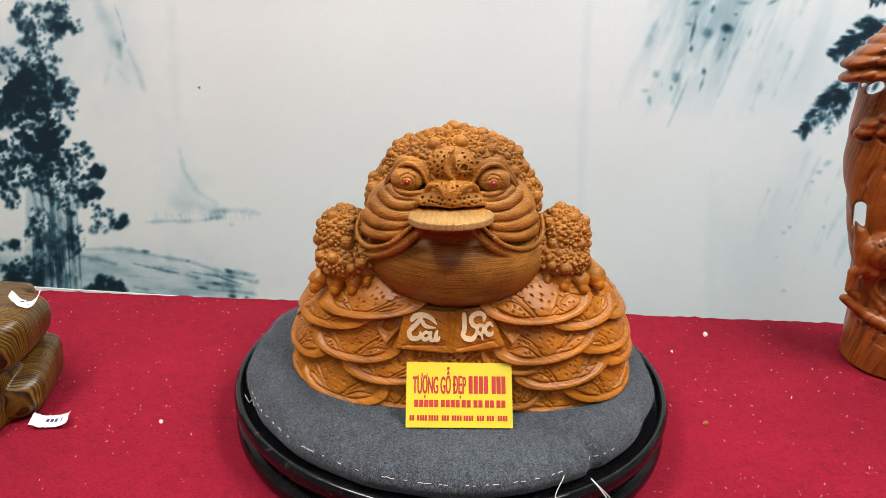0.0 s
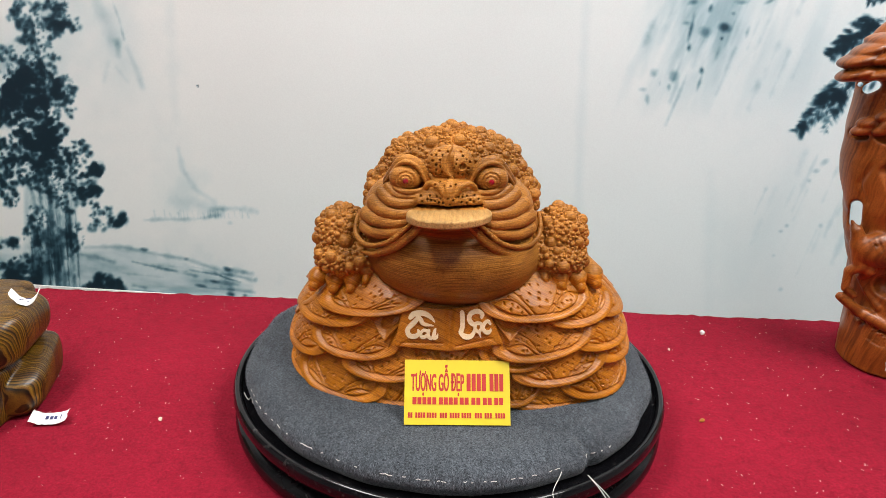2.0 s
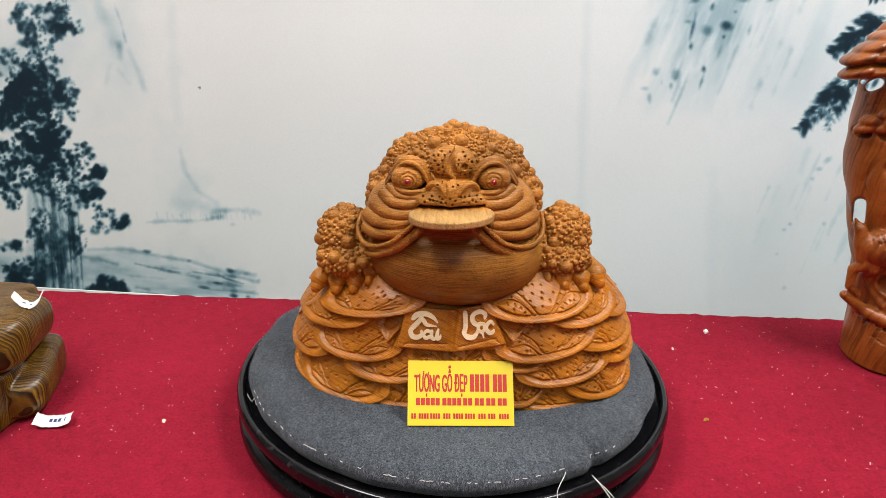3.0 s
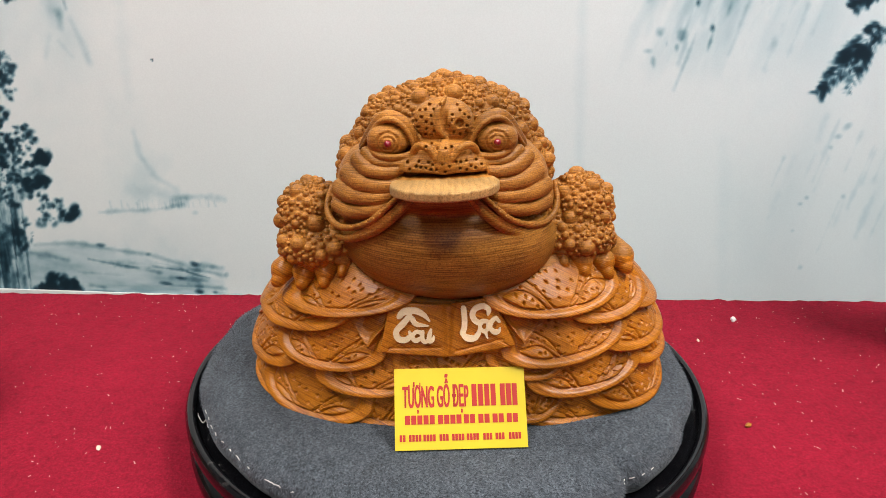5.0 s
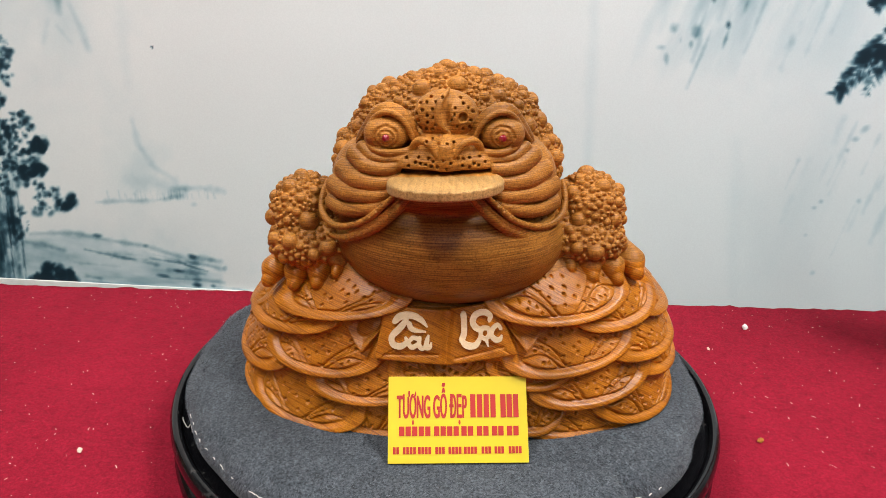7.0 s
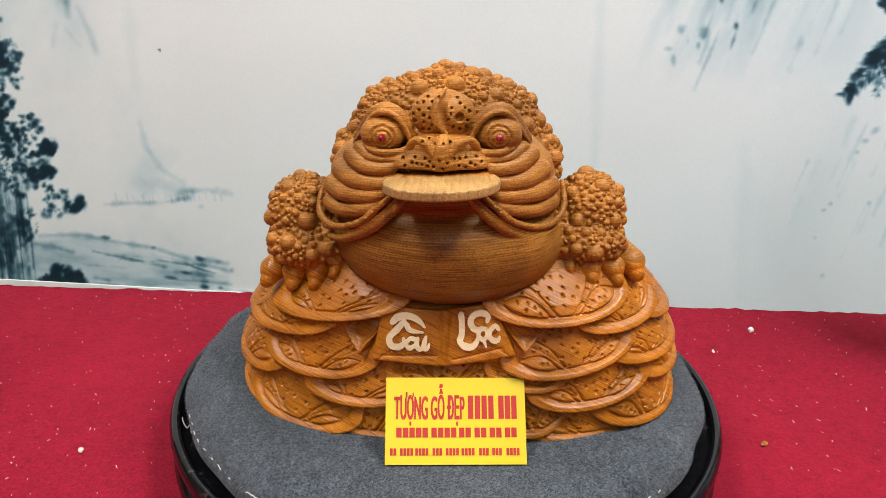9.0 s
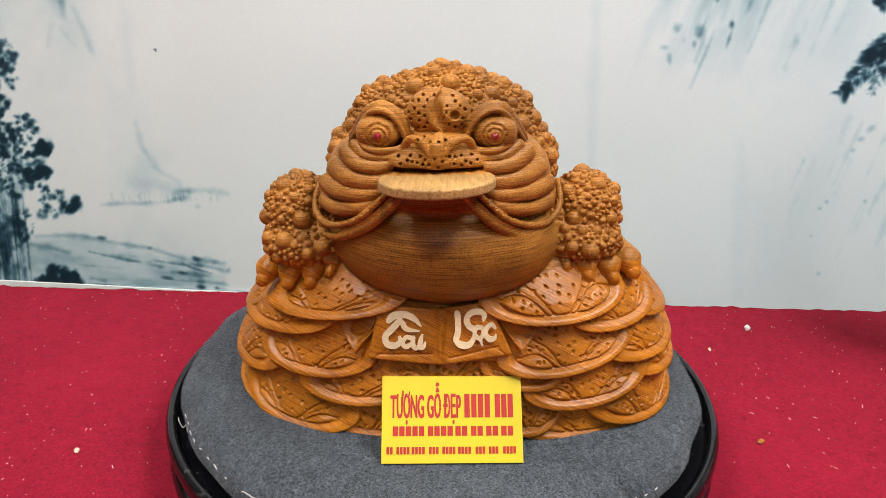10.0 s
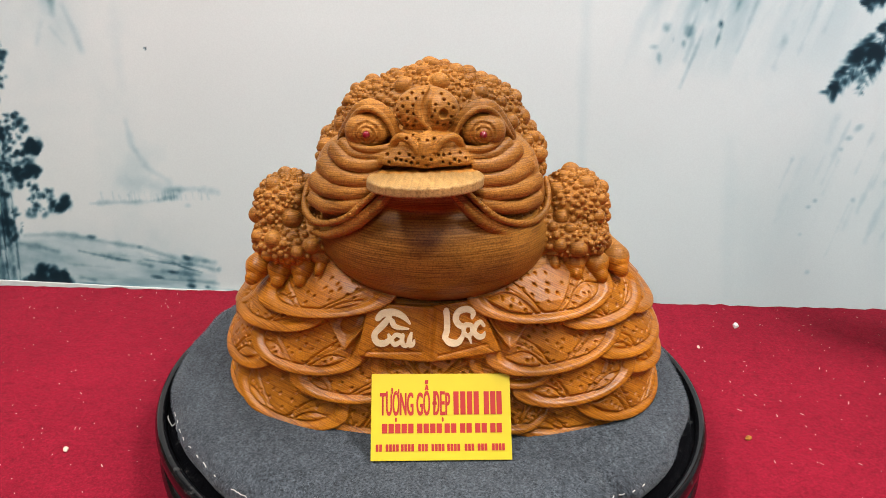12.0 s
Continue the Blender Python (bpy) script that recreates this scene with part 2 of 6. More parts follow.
# ---------------------------------------------------------------- carving: a block of distances, turned into a skin
class Carving:
    def __init__(self, lo, hi, step):
        self.lo, self.step = np.array(lo), step
        self.n = [int(math.ceil((b - a) / step)) + 1 for a, b in zip(lo, hi)]
        self.axes = [np.float32(lo[i]) + np.float32(step) * np.arange(self.n[i], dtype=np.float32) for i in range(3)]
        self.f = np.full(self.n, 0.03, dtype=np.float32)

    def window(self, lo, hi):
        s = []
        for i in range(3):
            a = int(max(0, math.floor((lo[i] - self.lo[i]) / self.step)))
            b = int(min(self.n[i], math.ceil((hi[i] - self.lo[i]) / self.step) + 1))
            if b <= a:
                return None, None
            s.append(slice(a, b))
        x = self.axes[0][s[0]][:, None, None]
        y = self.axes[1][s[1]][None, :, None]
        z = self.axes[2][s[2]][None, None, :]
        return tuple(s), (x, y, z)

    def join(self, s, d, k):
        a = self.f[s]
        if k > 0:
            h = np.maximum(k - np.abs(a - d), 0) / k
            self.f[s] = np.minimum(a, d) - h * h * (k / 4)
        else:
            self.f[s] = np.minimum(a, d)

    def cut(self, s, d, k):
        a = self.f[s]
        h = np.maximum(k - np.abs(a + d), 0) / k
        self.f[s] = np.maximum(a, -d) + h * h * (k / 4)

    def ellipsoid(self, c, r, k=0.002, cutting=False):
        g = k + 3 * self.step
        s, p = self.window([c[i] - r[i] - g for i in range(3)], [c[i] + r[i] + g for i in range(3)])
        if s is None:
            return
        q = [(p[i] - np.float32(c[i])) / np.float32(r[i]) for i in range(3)]
        k0 = np.sqrt(q[0] ** 2 + q[1] ** 2 + q[2] ** 2)
        k1 = np.sqrt((q[0] / r[0]) ** 2 + (q[1] / r[1]) ** 2 + (q[2] / r[2]) ** 2) + 1e-9
        d = (k0 * (k0 - 1) / k1).astype(np.float32)
        (self.cut if cutting else self.join)(s, d, k)

    def strand(self, points, radii, k=0.002, cutting=False):
        for (a, b), (ra, rb) in zip(zip(points, points[1:]), zip(radii, radii[1:])):
            a, b = np.array(a, dtype=float), np.array(b, dtype=float)
            g = max(ra, rb) + k + 3 * self.step
            s, p = self.window(np.minimum(a, b) - g, np.maximum(a, b) + g)
            if s is None:
                continue
            v = b - a
            t = ((p[0] - a[0]) * v[0] + (p[1] - a[1]) * v[1] + (p[2] - a[2]) * v[2]) / (v @ v + 1e-12)
            t = np.clip(t, 0, 1)
            d = np.sqrt((p[0] - a[0] - t * v[0]) ** 2 + (p[1] - a[1] - t * v[1]) ** 2 + (p[2] - a[2] - t * v[2]) ** 2) - (ra + t * (rb - ra))
            (self.cut if cutting else self.join)(s, d.astype(np.float32), k)

    def slab(self, c, axes, half, round_=0.002, k=0.001, cutting=False, crown=None):
        """A box with axes of its own; crown(u, v) raises or sinks its outer face."""
        g = float(np.linalg.norm(half)) + k + 3 * self.step + 0.004
        s, p = self.window([c[i] - g for i in range(3)], [c[i] + g for i in range(3)])
        if s is None:
            return
        u, v, w = [sum((p[i] - np.float32(c[i])) * np.float32(ax[i]) for i in range(3)) for ax in axes]
        if crown:
            w = w - crown(u, v)
        q = [np.abs(u) - (half[0] - round_), np.abs(v) - (half[1] - round_), np.abs(w) - (half[2] - round_)]
        d = np.sqrt(sum(np.maximum(e, 0) ** 2 for e in q)) + np.minimum(np.maximum(np.maximum(q[0], q[1]), q[2]), 0) - round_
        (self.cut if cutting else self.join)(s, d.astype(np.float32), k)

    def front(self, x, z):
        """The y at which a look along y first meets the skin."""
        i = int(round((x - self.lo[0]) / self.step))
        j = int(round((z - self.lo[2]) / self.step))
        inside = np.nonzero(self.f[i, :, j] < 0)[0]
        return None if len(inside) == 0 else self.lo[1] + self.step * (inside[0] - 0.5)

    def skin(self, stride=1, first=0, last=None):
        """The surface as vertices and quads; first and last bound it along y, in grid steps."""
        f = self.f[::stride, first:last:stride, ::stride]
        step = self.step * stride
        neg = f < 0
        nx, ny, nz = f.shape
        count = np.zeros((nx - 1, ny - 1, nz - 1), dtype=np.uint8)
        corners = [(i, j, k) for i in (0, 1) for j in (0, 1) for k in (0, 1)]
        for i, j, k in corners:
            count += neg[i:nx - 1 + i, j:ny - 1 + j, k:nz - 1 + k]
        cells = np.argwhere((count > 0) & (count < 8))
        del count
        value = [f[cells[:, 0] + i, cells[:, 1] + j, cells[:, 2] + k] for i, j, k in corners]
        total = np.zeros((len(cells), 3))
        hits = np.zeros(len(cells))
        for a in range(8):
            for axis, bit in ((0, 4), (1, 2), (2, 1)):
                if a & bit:
                    continue
                va, vb = value[a], value[a | bit]
                cross = (va < 0) != (vb < 0)
                t = np.where(cross, va / np.where(cross, va - vb, 1), 0)
                base = np.array(corners[a], dtype=float)
                for ax in range(3):
                    total[:, ax] += np.where(cross, base[ax] + (t if ax == axis else 0), 0)
                hits += cross
        verts = self.lo + np.array((0, first * self.step, 0)) + step * (cells + total / hits[:, None])
        flat = (cells[:, 0] * (ny - 1) + cells[:, 1]) * (nz - 1) + cells[:, 2]
        quads = []
        for axis in range(3):
            lo = [slice(1, nx - 1), slice(1, ny - 1), slice(1, nz - 1)]
            hi = list(lo)
            lo[axis] = slice(0, f.shape[axis] - 1)
            hi[axis] = slice(1, f.shape[axis])
            a, b = neg[tuple(lo)], neg[tuple(hi)]
            e = np.argwhere(a != b)
            flip = a[tuple(e.T)]
            e = e + np.array([0 if i == axis else 1 for i in range(3)])
            o1, o2 = [(1, 2), (2, 0), (0, 1)][axis]
            ids = []
            for d1, d2 in ((0, 0), (1, 0), (1, 1), (0, 1)):
                c = e.copy()
                c[:, o1] -= d1
                c[:, o2] -= d2
                ids.append(np.searchsorted(flat, (c[:, 0] * (ny - 1) + c[:, 1]) * (nz - 1) + c[:, 2]))
            q = np.stack(ids, 1)
            q[~flip] = q[~flip][:, ::-1]
            quads.append(q)
        return verts, np.concatenate(quads)


# ---------------------------------------------------------------- the room
WALL_Y = 1.322


def room():
    tagged(part("floor", box((-2.6, -2.6, FLOOR_Z - 0.1), (2.6, WALL_Y + 0.12, FLOOR_Z)), FLOOR_TILE), "plain grey shop floor under the display table", "floor", kind="structure")
    # unseen ceiling and three walls close the room; their grey sets the bounce
    tagged(part("ceiling", box((-2.6, -2.6, CEILING_Z), (2.6, WALL_Y + 0.12, CEILING_Z + 0.1)), ROOM_GREY), "plain grey ceiling, unseen, added to bounce the lamplight", "ceiling", kind="structure")
    tagged(part("wall_west", box((-2.7, -2.6, FLOOR_Z), (-2.6, WALL_Y + 0.12, CEILING_Z)), ROOM_GREY), "plain grey side wall, unseen, added to bounce the lamplight", "wall", kind="structure")
    tagged(part("wall_east", box((2.6, -2.6, FLOOR_Z), (2.7, WALL_Y + 0.12, CEILING_Z)), ROOM_GREY), "plain grey side wall, unseen, added to bounce the lamplight", "wall", kind="structure")
    tagged(part("wall_south", box((-2.7, -2.7, FLOOR_Z), (2.7, -2.6, CEILING_Z)), ROOM_GREY), "plain grey wall facing the display, unseen, added to bounce the lamplight", "wall", kind="structure")
    tagged(part("wall_north", box((-2.6, WALL_Y + 0.012, FLOOR_Z), (2.6, WALL_Y + 0.12, CEILING_Z)), ROOM_GREY), "light grey wall behind the printed landscape", "wall", kind="structure")
    strip = part("trim", box((-0.7, -0.0035, -0.012), (0.7, 0.0, 0.0), 0.0008), PAPER)
    strip.location, strip.rotation_euler = (-0.54, WALL_Y - 0.0005, -0.1945), (0, 0.0226, 0)
    tagged(strip, "thin white strip along the print's lower edge", "trim", kind="structure")
    # dark sheet in place of the shaded wall under the print
    tagged(part("baseboard", box((-2.6, WALL_Y - 0.006, FLOOR_Z), (2.6, WALL_Y + 0.0115, -0.206), 0.001), SHADED_WALL), "dark sheet standing for the shaded wall below the print", "baseboard", kind="structure")


def smooth_noise(u, v, scale, seed):
    rng = np.random.RandomState(seed)
    table = rng.rand(64, 64)
    total, weight = 0, 0
    for octave in range(4):
        s = scale * 2 ** octave
        a, b = u * s + 7.3 * octave, v * s + 3.1 * octave
        i, j = np.floor(a).astype(int), np.floor(b).astype(int)
        x, y = a - i, b - j
        x, y = x * x * (3 - 2 * x), y * y * (3 - 2 * y)
        i0, i1, j0, j1 = i % 64, (i + 1) % 64, j % 64, (j + 1) % 64
        n = (table[i0, j0] * (1 - x) + table[i1, j0] * x) * (1 - y) + (table[i0, j1] * (1 - x) + table[i1, j1] * x) * y
        total, weight = total + n * 0.5 ** octave, weight + 0.5 ** octave
    return total / weight


# foliage and spray of the print: place, reach and density of each tuft
CROWN_TOP = ((0.42, 0.3, 0.22, 0.24, 26, 0.62), (0.88, 0.3, 0.34, 0.26, 42, 0.66), (1.28, 0.44, 0.16, 0.14, 14, 0.72), (1.05, 0.08, 0.16, 0.14, 14, 0.62), (0.65, 0.78, 0.26, 0.2, 26, 0.7), (0.14, 1.15, 0.25, 0.28, 30, 0.66), (0.42, 1.25, 0.22, 0.22, 24, 0.7), (0.95, 1.08, 0.13, 0.09, 10, 0.55), (1.16, 1.62, 0.2, 0.24, 30, 0.62), (1.25, 2.0, 0.1, 0.14, 10, 0.66), (0.7, 1.6, 0.34, 0.3, 60, 0.93), (0.3, 1.55, 0.22, 0.24, 36, 0.93))
CROWN_MIDDLE = ((0.08, 2.05, 0.16, 0.22, 24, 0.95), (0.55, 1.98, 0.3, 0.16, 34, 0.93), (0.95, 2.35, 0.22, 0.22, 34, 0.95), (0.36, 2.48, 0.16, 0.13, 18, 0.95), (0.7, 2.72, 0.3, 0.28, 48, 0.95), (1.4, 2.72, 0.2, 0.2, 30, 0.95), (1.25, 3.05, 0.3, 0.24, 48, 0.94), (1.72, 3.03, 0.12, 0.1, 12, 0.94), (0.4, 3.05, 0.26, 0.22, 34, 0.94), (0.05, 3.1, 0.22, 0.36, 40, 0.96), (0.22, 3.55, 0.12, 0.14, 14, 0.94), (1.28, 3.55, 0.34, 0.22, 44, 0.72))
CROWN_LOW = ((1.68, 3.42, 0.12, 0.1, 10, 0.8), (1.8, 3.8, 0.2, 0.13, 18, 0.74), (2.08, 3.92, 0.16, 0.12, 14, 0.8), (1.72, 4.05, 0.16, 0.08, 8, 0.6), (0.68, 3.85, 0.16, 0.18, 18, 0.78), (0.62, 4.22, 0.16, 0.16, 18, 0.8), (1.35, 4.25, 0.14, 0.22, 16, 0.7), (0.95, 4.4, 0.3, 0.3, 24, 0.5), (0.15, 4.35, 0.22, 0.1, 14, 0.8), (0.5, 4.72, 0.28, 0.16, 24, 0.82), (0.08, 4.75, 0.12, 0.06, 6, 0.8), (0.25, 5.1, 0.3, 0.2, 24, 0.6))
CROWN_FILL = ((0.15, 1.75, 0.22, 0.2, 24, 0.93), (0.95, 1.85, 0.2, 0.2, 20, 0.85), (0.5, 2.2, 0.25, 0.12, 20, 0.9), (0.8, 2.5, 0.2, 0.2, 24, 0.93), (1.05, 2.85, 0.22, 0.2, 24, 0.93), (0.1, 2.7, 0.2, 0.2, 24, 0.92), (0.75, 3.2, 0.3, 0.25, 30, 0.85), (1.1, 3.35, 0.25, 0.2, 24, 0.8), (1.5, 3.3, 0.2, 0.15, 16, 0.85), (0.9, 0.55, 0.2, 0.15, 18, 0.65), (0.6, 1.05, 0.2, 0.15, 16, 0.6), (0.75, 1.3, 0.25, 0.15, 18, 0.75))
SPRAY = ((12.27, 0.55, 0.045, 0.32, 0.22, 0.62), (12.24, 0.86, 0.06, 0.12, 0.2, 0.9), (12.88, 0.5, 0.12, 0.11, 0, 0.8), (12.82, 0.7, 0.05, 0.06, 0, 0.85), (13.03, 0.25, 0.07, 0.06, 0, 0.7), (12.47, 1.26, 0.07, 0.09, 0, 0.9), (12.42, 1.5, 0.04, 0.2, 0.3, 0.45), (12.62, 0.15, 0.06, 0.12, 0.3, 0.7), (12.32, 0.05, 0.12, 0.07, 0, 0.6), (12.2, 0.42, 0.09, 0.05, 0, 0.4), (12.52, 0.58, 0.12, 0.09, 0, 0.38), (11.96, 1.38, 0.11, 0.12, 0.5, 0.42), (11.88, 1.55, 0.05, 0.08, 0, 0.4), (11.62, 1.32, 0.09, 0.1, 0, 0.38), (11.42, 1.6, 0.1, 0.05, 0, 0.32))
SPRAY_LOW = ((11.5, 1.78, 0.04, 0.1, 0, 0.32), (11.72, 1.5, 0.04, 0.1, 0, 0.25), (13.28, 0.58, 0.05, 0.14, 0.3, 0.35), (12.75, 0.95, 0.05, 0.2, 0.3, 0.3), (13.2, 0.05, 0.14, 0.06, 0, 0.5), (13.7, 0.02, 0.16, 0.05, -0.5, 0.5), (14.66, 2.88, 0.1, 0.06, -0.6, 0.3), (14.5, 3.05, 0.07, 0.05, 0, 0.3), (14.38, 3.22, 0.06, 0.05, 0, 0.28), (13.88, 4.12, 0.06, 0.04, 0, 0.3), (13.98, 4.02, 0.04, 0.04, 0, 0.28), (14.58, 4.02, 0.05, 0.05, 0, 0.25), (13.75, 4.55, 0.05, 0.04, 0, 0.2), (13.88, 5.15, 0.06, 0.05, 0, 0.22))


class InkPrint:
    """The landscape printed on the wall, in the print's own slightly slanting grid (u to the right, v down, tenths of a metre or so)."""
    H = (0.09549, 0.00422, -0.774, 0.00428, -0.1004, 0.342, 0.00128, -0.02581)

    def __init__(self, xs, zs):
        self.xs, self.zs = xs, zs
        h = np.array([[self.H[0], self.H[1], self.H[2]], [self.H[3], self.H[4], self.H[5]], [self.H[6], self.H[7], 1.0]])
        self.h = h
        x, z = np.meshgrid(xs, zs, indexing="ij")
        q = np.einsum("ab,bij->aij", np.linalg.inv(h), np.stack([x, z, np.ones_like(x)]))
        self.u, self.v = q[0] / q[2], q[1] / q[2]
        self.ink = np.zeros_like(x)
        self.grain = smooth_noise(self.u, self.v, 4.0, 5)
        self.rng = np.random.RandomState(11)

    def window(self, u, v, r):
        p = self.h @ np.array([u, v, 1.0])
        x, z = p[0] / p[2], p[1] / p[2]
        m = 0.135 * r
        a, b = np.searchsorted(self.xs, [x - m, x + m])
        c, d = np.searchsorted(self.zs, [z - m, z + m])
        return (slice(a, b), slice(c, d)) if b > a and d > c else None

    def dab(self, u, v, ru, rv, turn, density, soft=0.5, rough=0.5):
        s = self.window(u, v, max(ru, rv) * 1.5 + 0.05)
        if s is None:
            return
        c, n = math.cos(turn), math.sin(turn)
        a, b = self.u[s] - u, self.v[s] - v
        e = np.sqrt(((a * c + b * n) / ru) ** 2 + ((-a * n + b * c) / rv) ** 2) + rough * (self.grain[s] - 0.5) * 2
        k = np.clip((1 - e) / max(soft, 0.02), 0, 1) * density
        self.ink[s] = 1 - (1 - self.ink[s]) * (1 - k)

    def stroke(self, points, width, density, soft=0.5, rough=0.4):
        for (u0, v0), (u1, v1) in zip(points, points[1:]):
            length = math.hypot(u1 - u0, v1 - v0)
            n = max(2, int(length / (width * 0.9)))
            turn = math.atan2(v1 - v0, u1 - u0)
            for i in range(n):
                t = (i + 0.5) / n
                self.dab(u0 + t * (u1 - u0), v0 + t * (v1 - v0), length / n * 0.9 + width * 0.3, width * (0.75 + 0.5 * self.rng.rand()), turn, density, soft, rough)

    def wash(self, mask, density, su, sv, slant=0.0, tilt=0.0):
        """A wet wash inside a mask, streaked by a stretched grain."""
        a, b = self.u + slant * self.v, self.v - tilt * self.u
        n = smooth_noise(a * su * 0.5 + 31, b * sv * 0.5 + 17, 1.0, self.rng.randint(1000))
        k = mask * density * np.clip((n - 0.40) / 0.30, 0, 1)
        self.ink = 1 - (1 - self.ink) * (1 - k)

    def clump(self, u, v, ru, rv, n, density, leaf=0.068):
        self.dab(u, v, ru * 1.05, rv * 1.05, 0, density * 0.36, 0.8, 1.5)
        ru, rv = ru * 1.15, rv * 1.15
        for _ in range(int(n * 1.7)):
            a, r = self.rng.rand() * 2 * math.pi, math.sqrt(self.rng.rand())
            s = leaf * (0.6 + 0.8 * self.rng.rand())
            self.dab(u + ru * r * math.cos(a), v + rv * r * math.sin(a), s, s * (0.55 + 0.4 * self.rng.rand()), self.rng.rand() * 3.1, density * (0.75 + 0.3 * self.rng.rand()), 0.75, 0.6)

    def needles(self, u0, v0, u1, v1, width, n, density):
        turn = math.atan2(v1 - v0, u1 - u0)
        for i in range(n):
            t = self.rng.rand()
            off = (self.rng.rand() - 0.5) * 2 * width * (0.55 + 0.45 * math.sin(math.pi * min(1, t + 0.12)))
            u, v = u0 + t * (u1 - u0) - off * math.sin(turn), v0 + t * (v1 - v0) + off * math.cos(turn)
            self.dab(u, v, 0.075 + 0.05 * self.rng.rand(), 0.040, turn + math.copysign(0.55 + 0.5 * self.rng.rand(), off), density * (0.55 + 0.4 * self.rng.rand()), 1.0, 0.9)

    def paint(self):
        d = self
        # far mist and slopes
        d.wash(np.interp(d.u, [-2, 1.95, 2.15, 2.6, 2.7, 20], [1, 1, 0.8, 0.1, 0, 0]) * np.clip((2.3 - d.v) / 1.2, 0, 1), 0.20, 1.6, 1.2)
        falls = np.clip((d.u + 0.42 * d.v - 11.3) / 1.0, 0, 1) * np.clip((2.2 - d.v) / 1.6, 0, 1) * np.clip((15.2 - d.u) / 1.2, 0.25, 1)
        d.wash(falls, 0.20, 5.0, 0.9, slant=0.42)
        d.wash(falls * np.clip((13.4 - d.u) / 0.6, 0, 1), 0.30, 9.0, 2.4, slant=0.42)
        low = np.clip((d.u + 0.45 * d.v - 15.0) / 0.8, 0, 1) * np.clip((d.v - 2.2) / 0.8, 0, 1) * np.clip((5.4 - d.v) / 1.0, 0, 1)
        d.wash(low, 0.10, 3.0, 0.5, slant=0.45)
        top = np.interp(d.u, [-3, 0.9, 1.5, 2.2, 2.65, 2.9, 3.3, 3.5, 4.0, 4.5, 4.7], [4.2, 4.35, 4.45, 4.38, 4.45, 4.6, 4.62, 4.78, 4.88, 5.02, 5.6])
        bank = np.clip((d.v - top) / 0.10, 0, 1) * np.clip((4.65 - d.u) / 0.5, 0, 1)
        d.wash(bank, 0.22, 0.8, 2.0)
        d.wash(bank, 0.22, 2.2, 9.0, tilt=0.16)
        d.wash(bank * np.clip((d.v - 4.8) / 0.3, 0, 1), 0.22, 3.0, 13.0, tilt=0.12)
        stems = np.clip((d.u - 0.42) / 0.15, 0, 1) * np.clip((1.5 - d.u) / 0.25, 0, 1) * np.clip((d.v - 2.9) / 0.4, 0, 1)
        d.wash(stems, 0.55, 13.0, 1.6)
        d.wash(stems, 0.32, 22.0, 5.0)
        brush = np.clip((1.3 - d.u) / 0.4, 0, 1) * np.clip((d.v - 4.5) / 0.3, 0, 1)
        d.wash(brush, 0.5, 5.0, 6.0)
        for u, v, ru, rv, k in ((1.0, 1.2, 2.6, 2.6, 0.07), (14.2, 1.2, 3.2, 1.6, 0.07), (14.4, 4.2, 2.2, 1.4, 0.02), (12.9, 4.6, 0.5, 1.6, 0.03), (3.1, 3.2, 0.5, 1.3, 0.06), (2.4, 4.8, 2.6, 0.7, 0.10)):
            d.dab(u, v, ru, rv, 0, k, 1.0, 0.3)
        d.stroke([(3.02, 0.0), (3.06, 1.2), (3.16, 2.2)], 0.16, 0.035, 1.0, 0.2)
        d.stroke([(10.42, 0.0), (10.32, 2.2), (10.2, 5.4)], 0.14, 0.045, 1.0, 0.2)
        d.stroke([(12.62, 3.0), (12.58, 5.6)], 0.16, 0.025, 1.0, 0.2)
        # ridge behind the tree
        d.stroke([(1.92, -0.2), (2.12, 0.35), (2.22, 0.75)], 0.035, 0.16, 1.0, 0.9)
        d.stroke([(1.6, -0.2), (1.95, 0.5), (2.1, 1.0)], 0.16, 0.10, 1.0)
        d.stroke([(2.1, 0.75), (2.12, 1.05)], 0.10, 0.28, 1.0)
        d.stroke([(2.25, 0.85), (2.42, 1.2), (2.55, 1.6)], 0.07, 0.12, 1.0)
        d.stroke([(1.95, 1.1), (1.85, 1.5)], 0.07, 0.09, 1.0)
        d.stroke([(2.05, 1.2), (2.3, 1.5)], 0.05, 0.08, 1.0)
        # the far spit of land under its peak
        d.stroke([(3.17, 2.65), (3.26, 3.05), (3.5, 3.4), (3.85, 3.62)], 0.08, 0.15, 1.0)
        d.dab(3.35, 3.35, 0.35, 0.55, 0.5, 0.13, 1.0, 0.5)
        d.dab(3.55, 3.68, 0.55, 0.18, 0.15, 0.22, 1.0, 0.5)
        d.stroke([(2.55, 3.93), (3.1, 3.92), (3.6, 3.9), (3.95, 3.82)], 0.045, 0.18, 1.0, 0.9)
        d.stroke([(3.75, 3.74), (4.2, 3.72), (4.6, 3.78)], 0.085, 0.20, 1.0, 0.9)
        d.dab(4.1, 3.98, 0.07, 0.05, 0, 0.22, 0.9)
        for _ in range(34):
            u = 2.6 + 1.9 * d.rng.rand()
            d.stroke([(u, 3.72 + 0.1 * d.rng.rand()), (u + 0.03, 3.9)], 0.022, 0.10, 1.0)
        # the near bank, with its wet streaks and stones
        d.dab(2.2, 5.0, 2.4, 0.55, 0.06, 0.09, 0.9, 0.7)
        d.dab(1.2, 4.75, 1.0, 0.32, 0.1, 0.14, 0.9, 0.7)
        d.stroke([(1.5, 4.42), (2.2, 4.4), (2.7, 4.52), (3.3, 4.62), (4.0, 4.85), (4.5, 5.0)], 0.06, 0.28, 1.0)
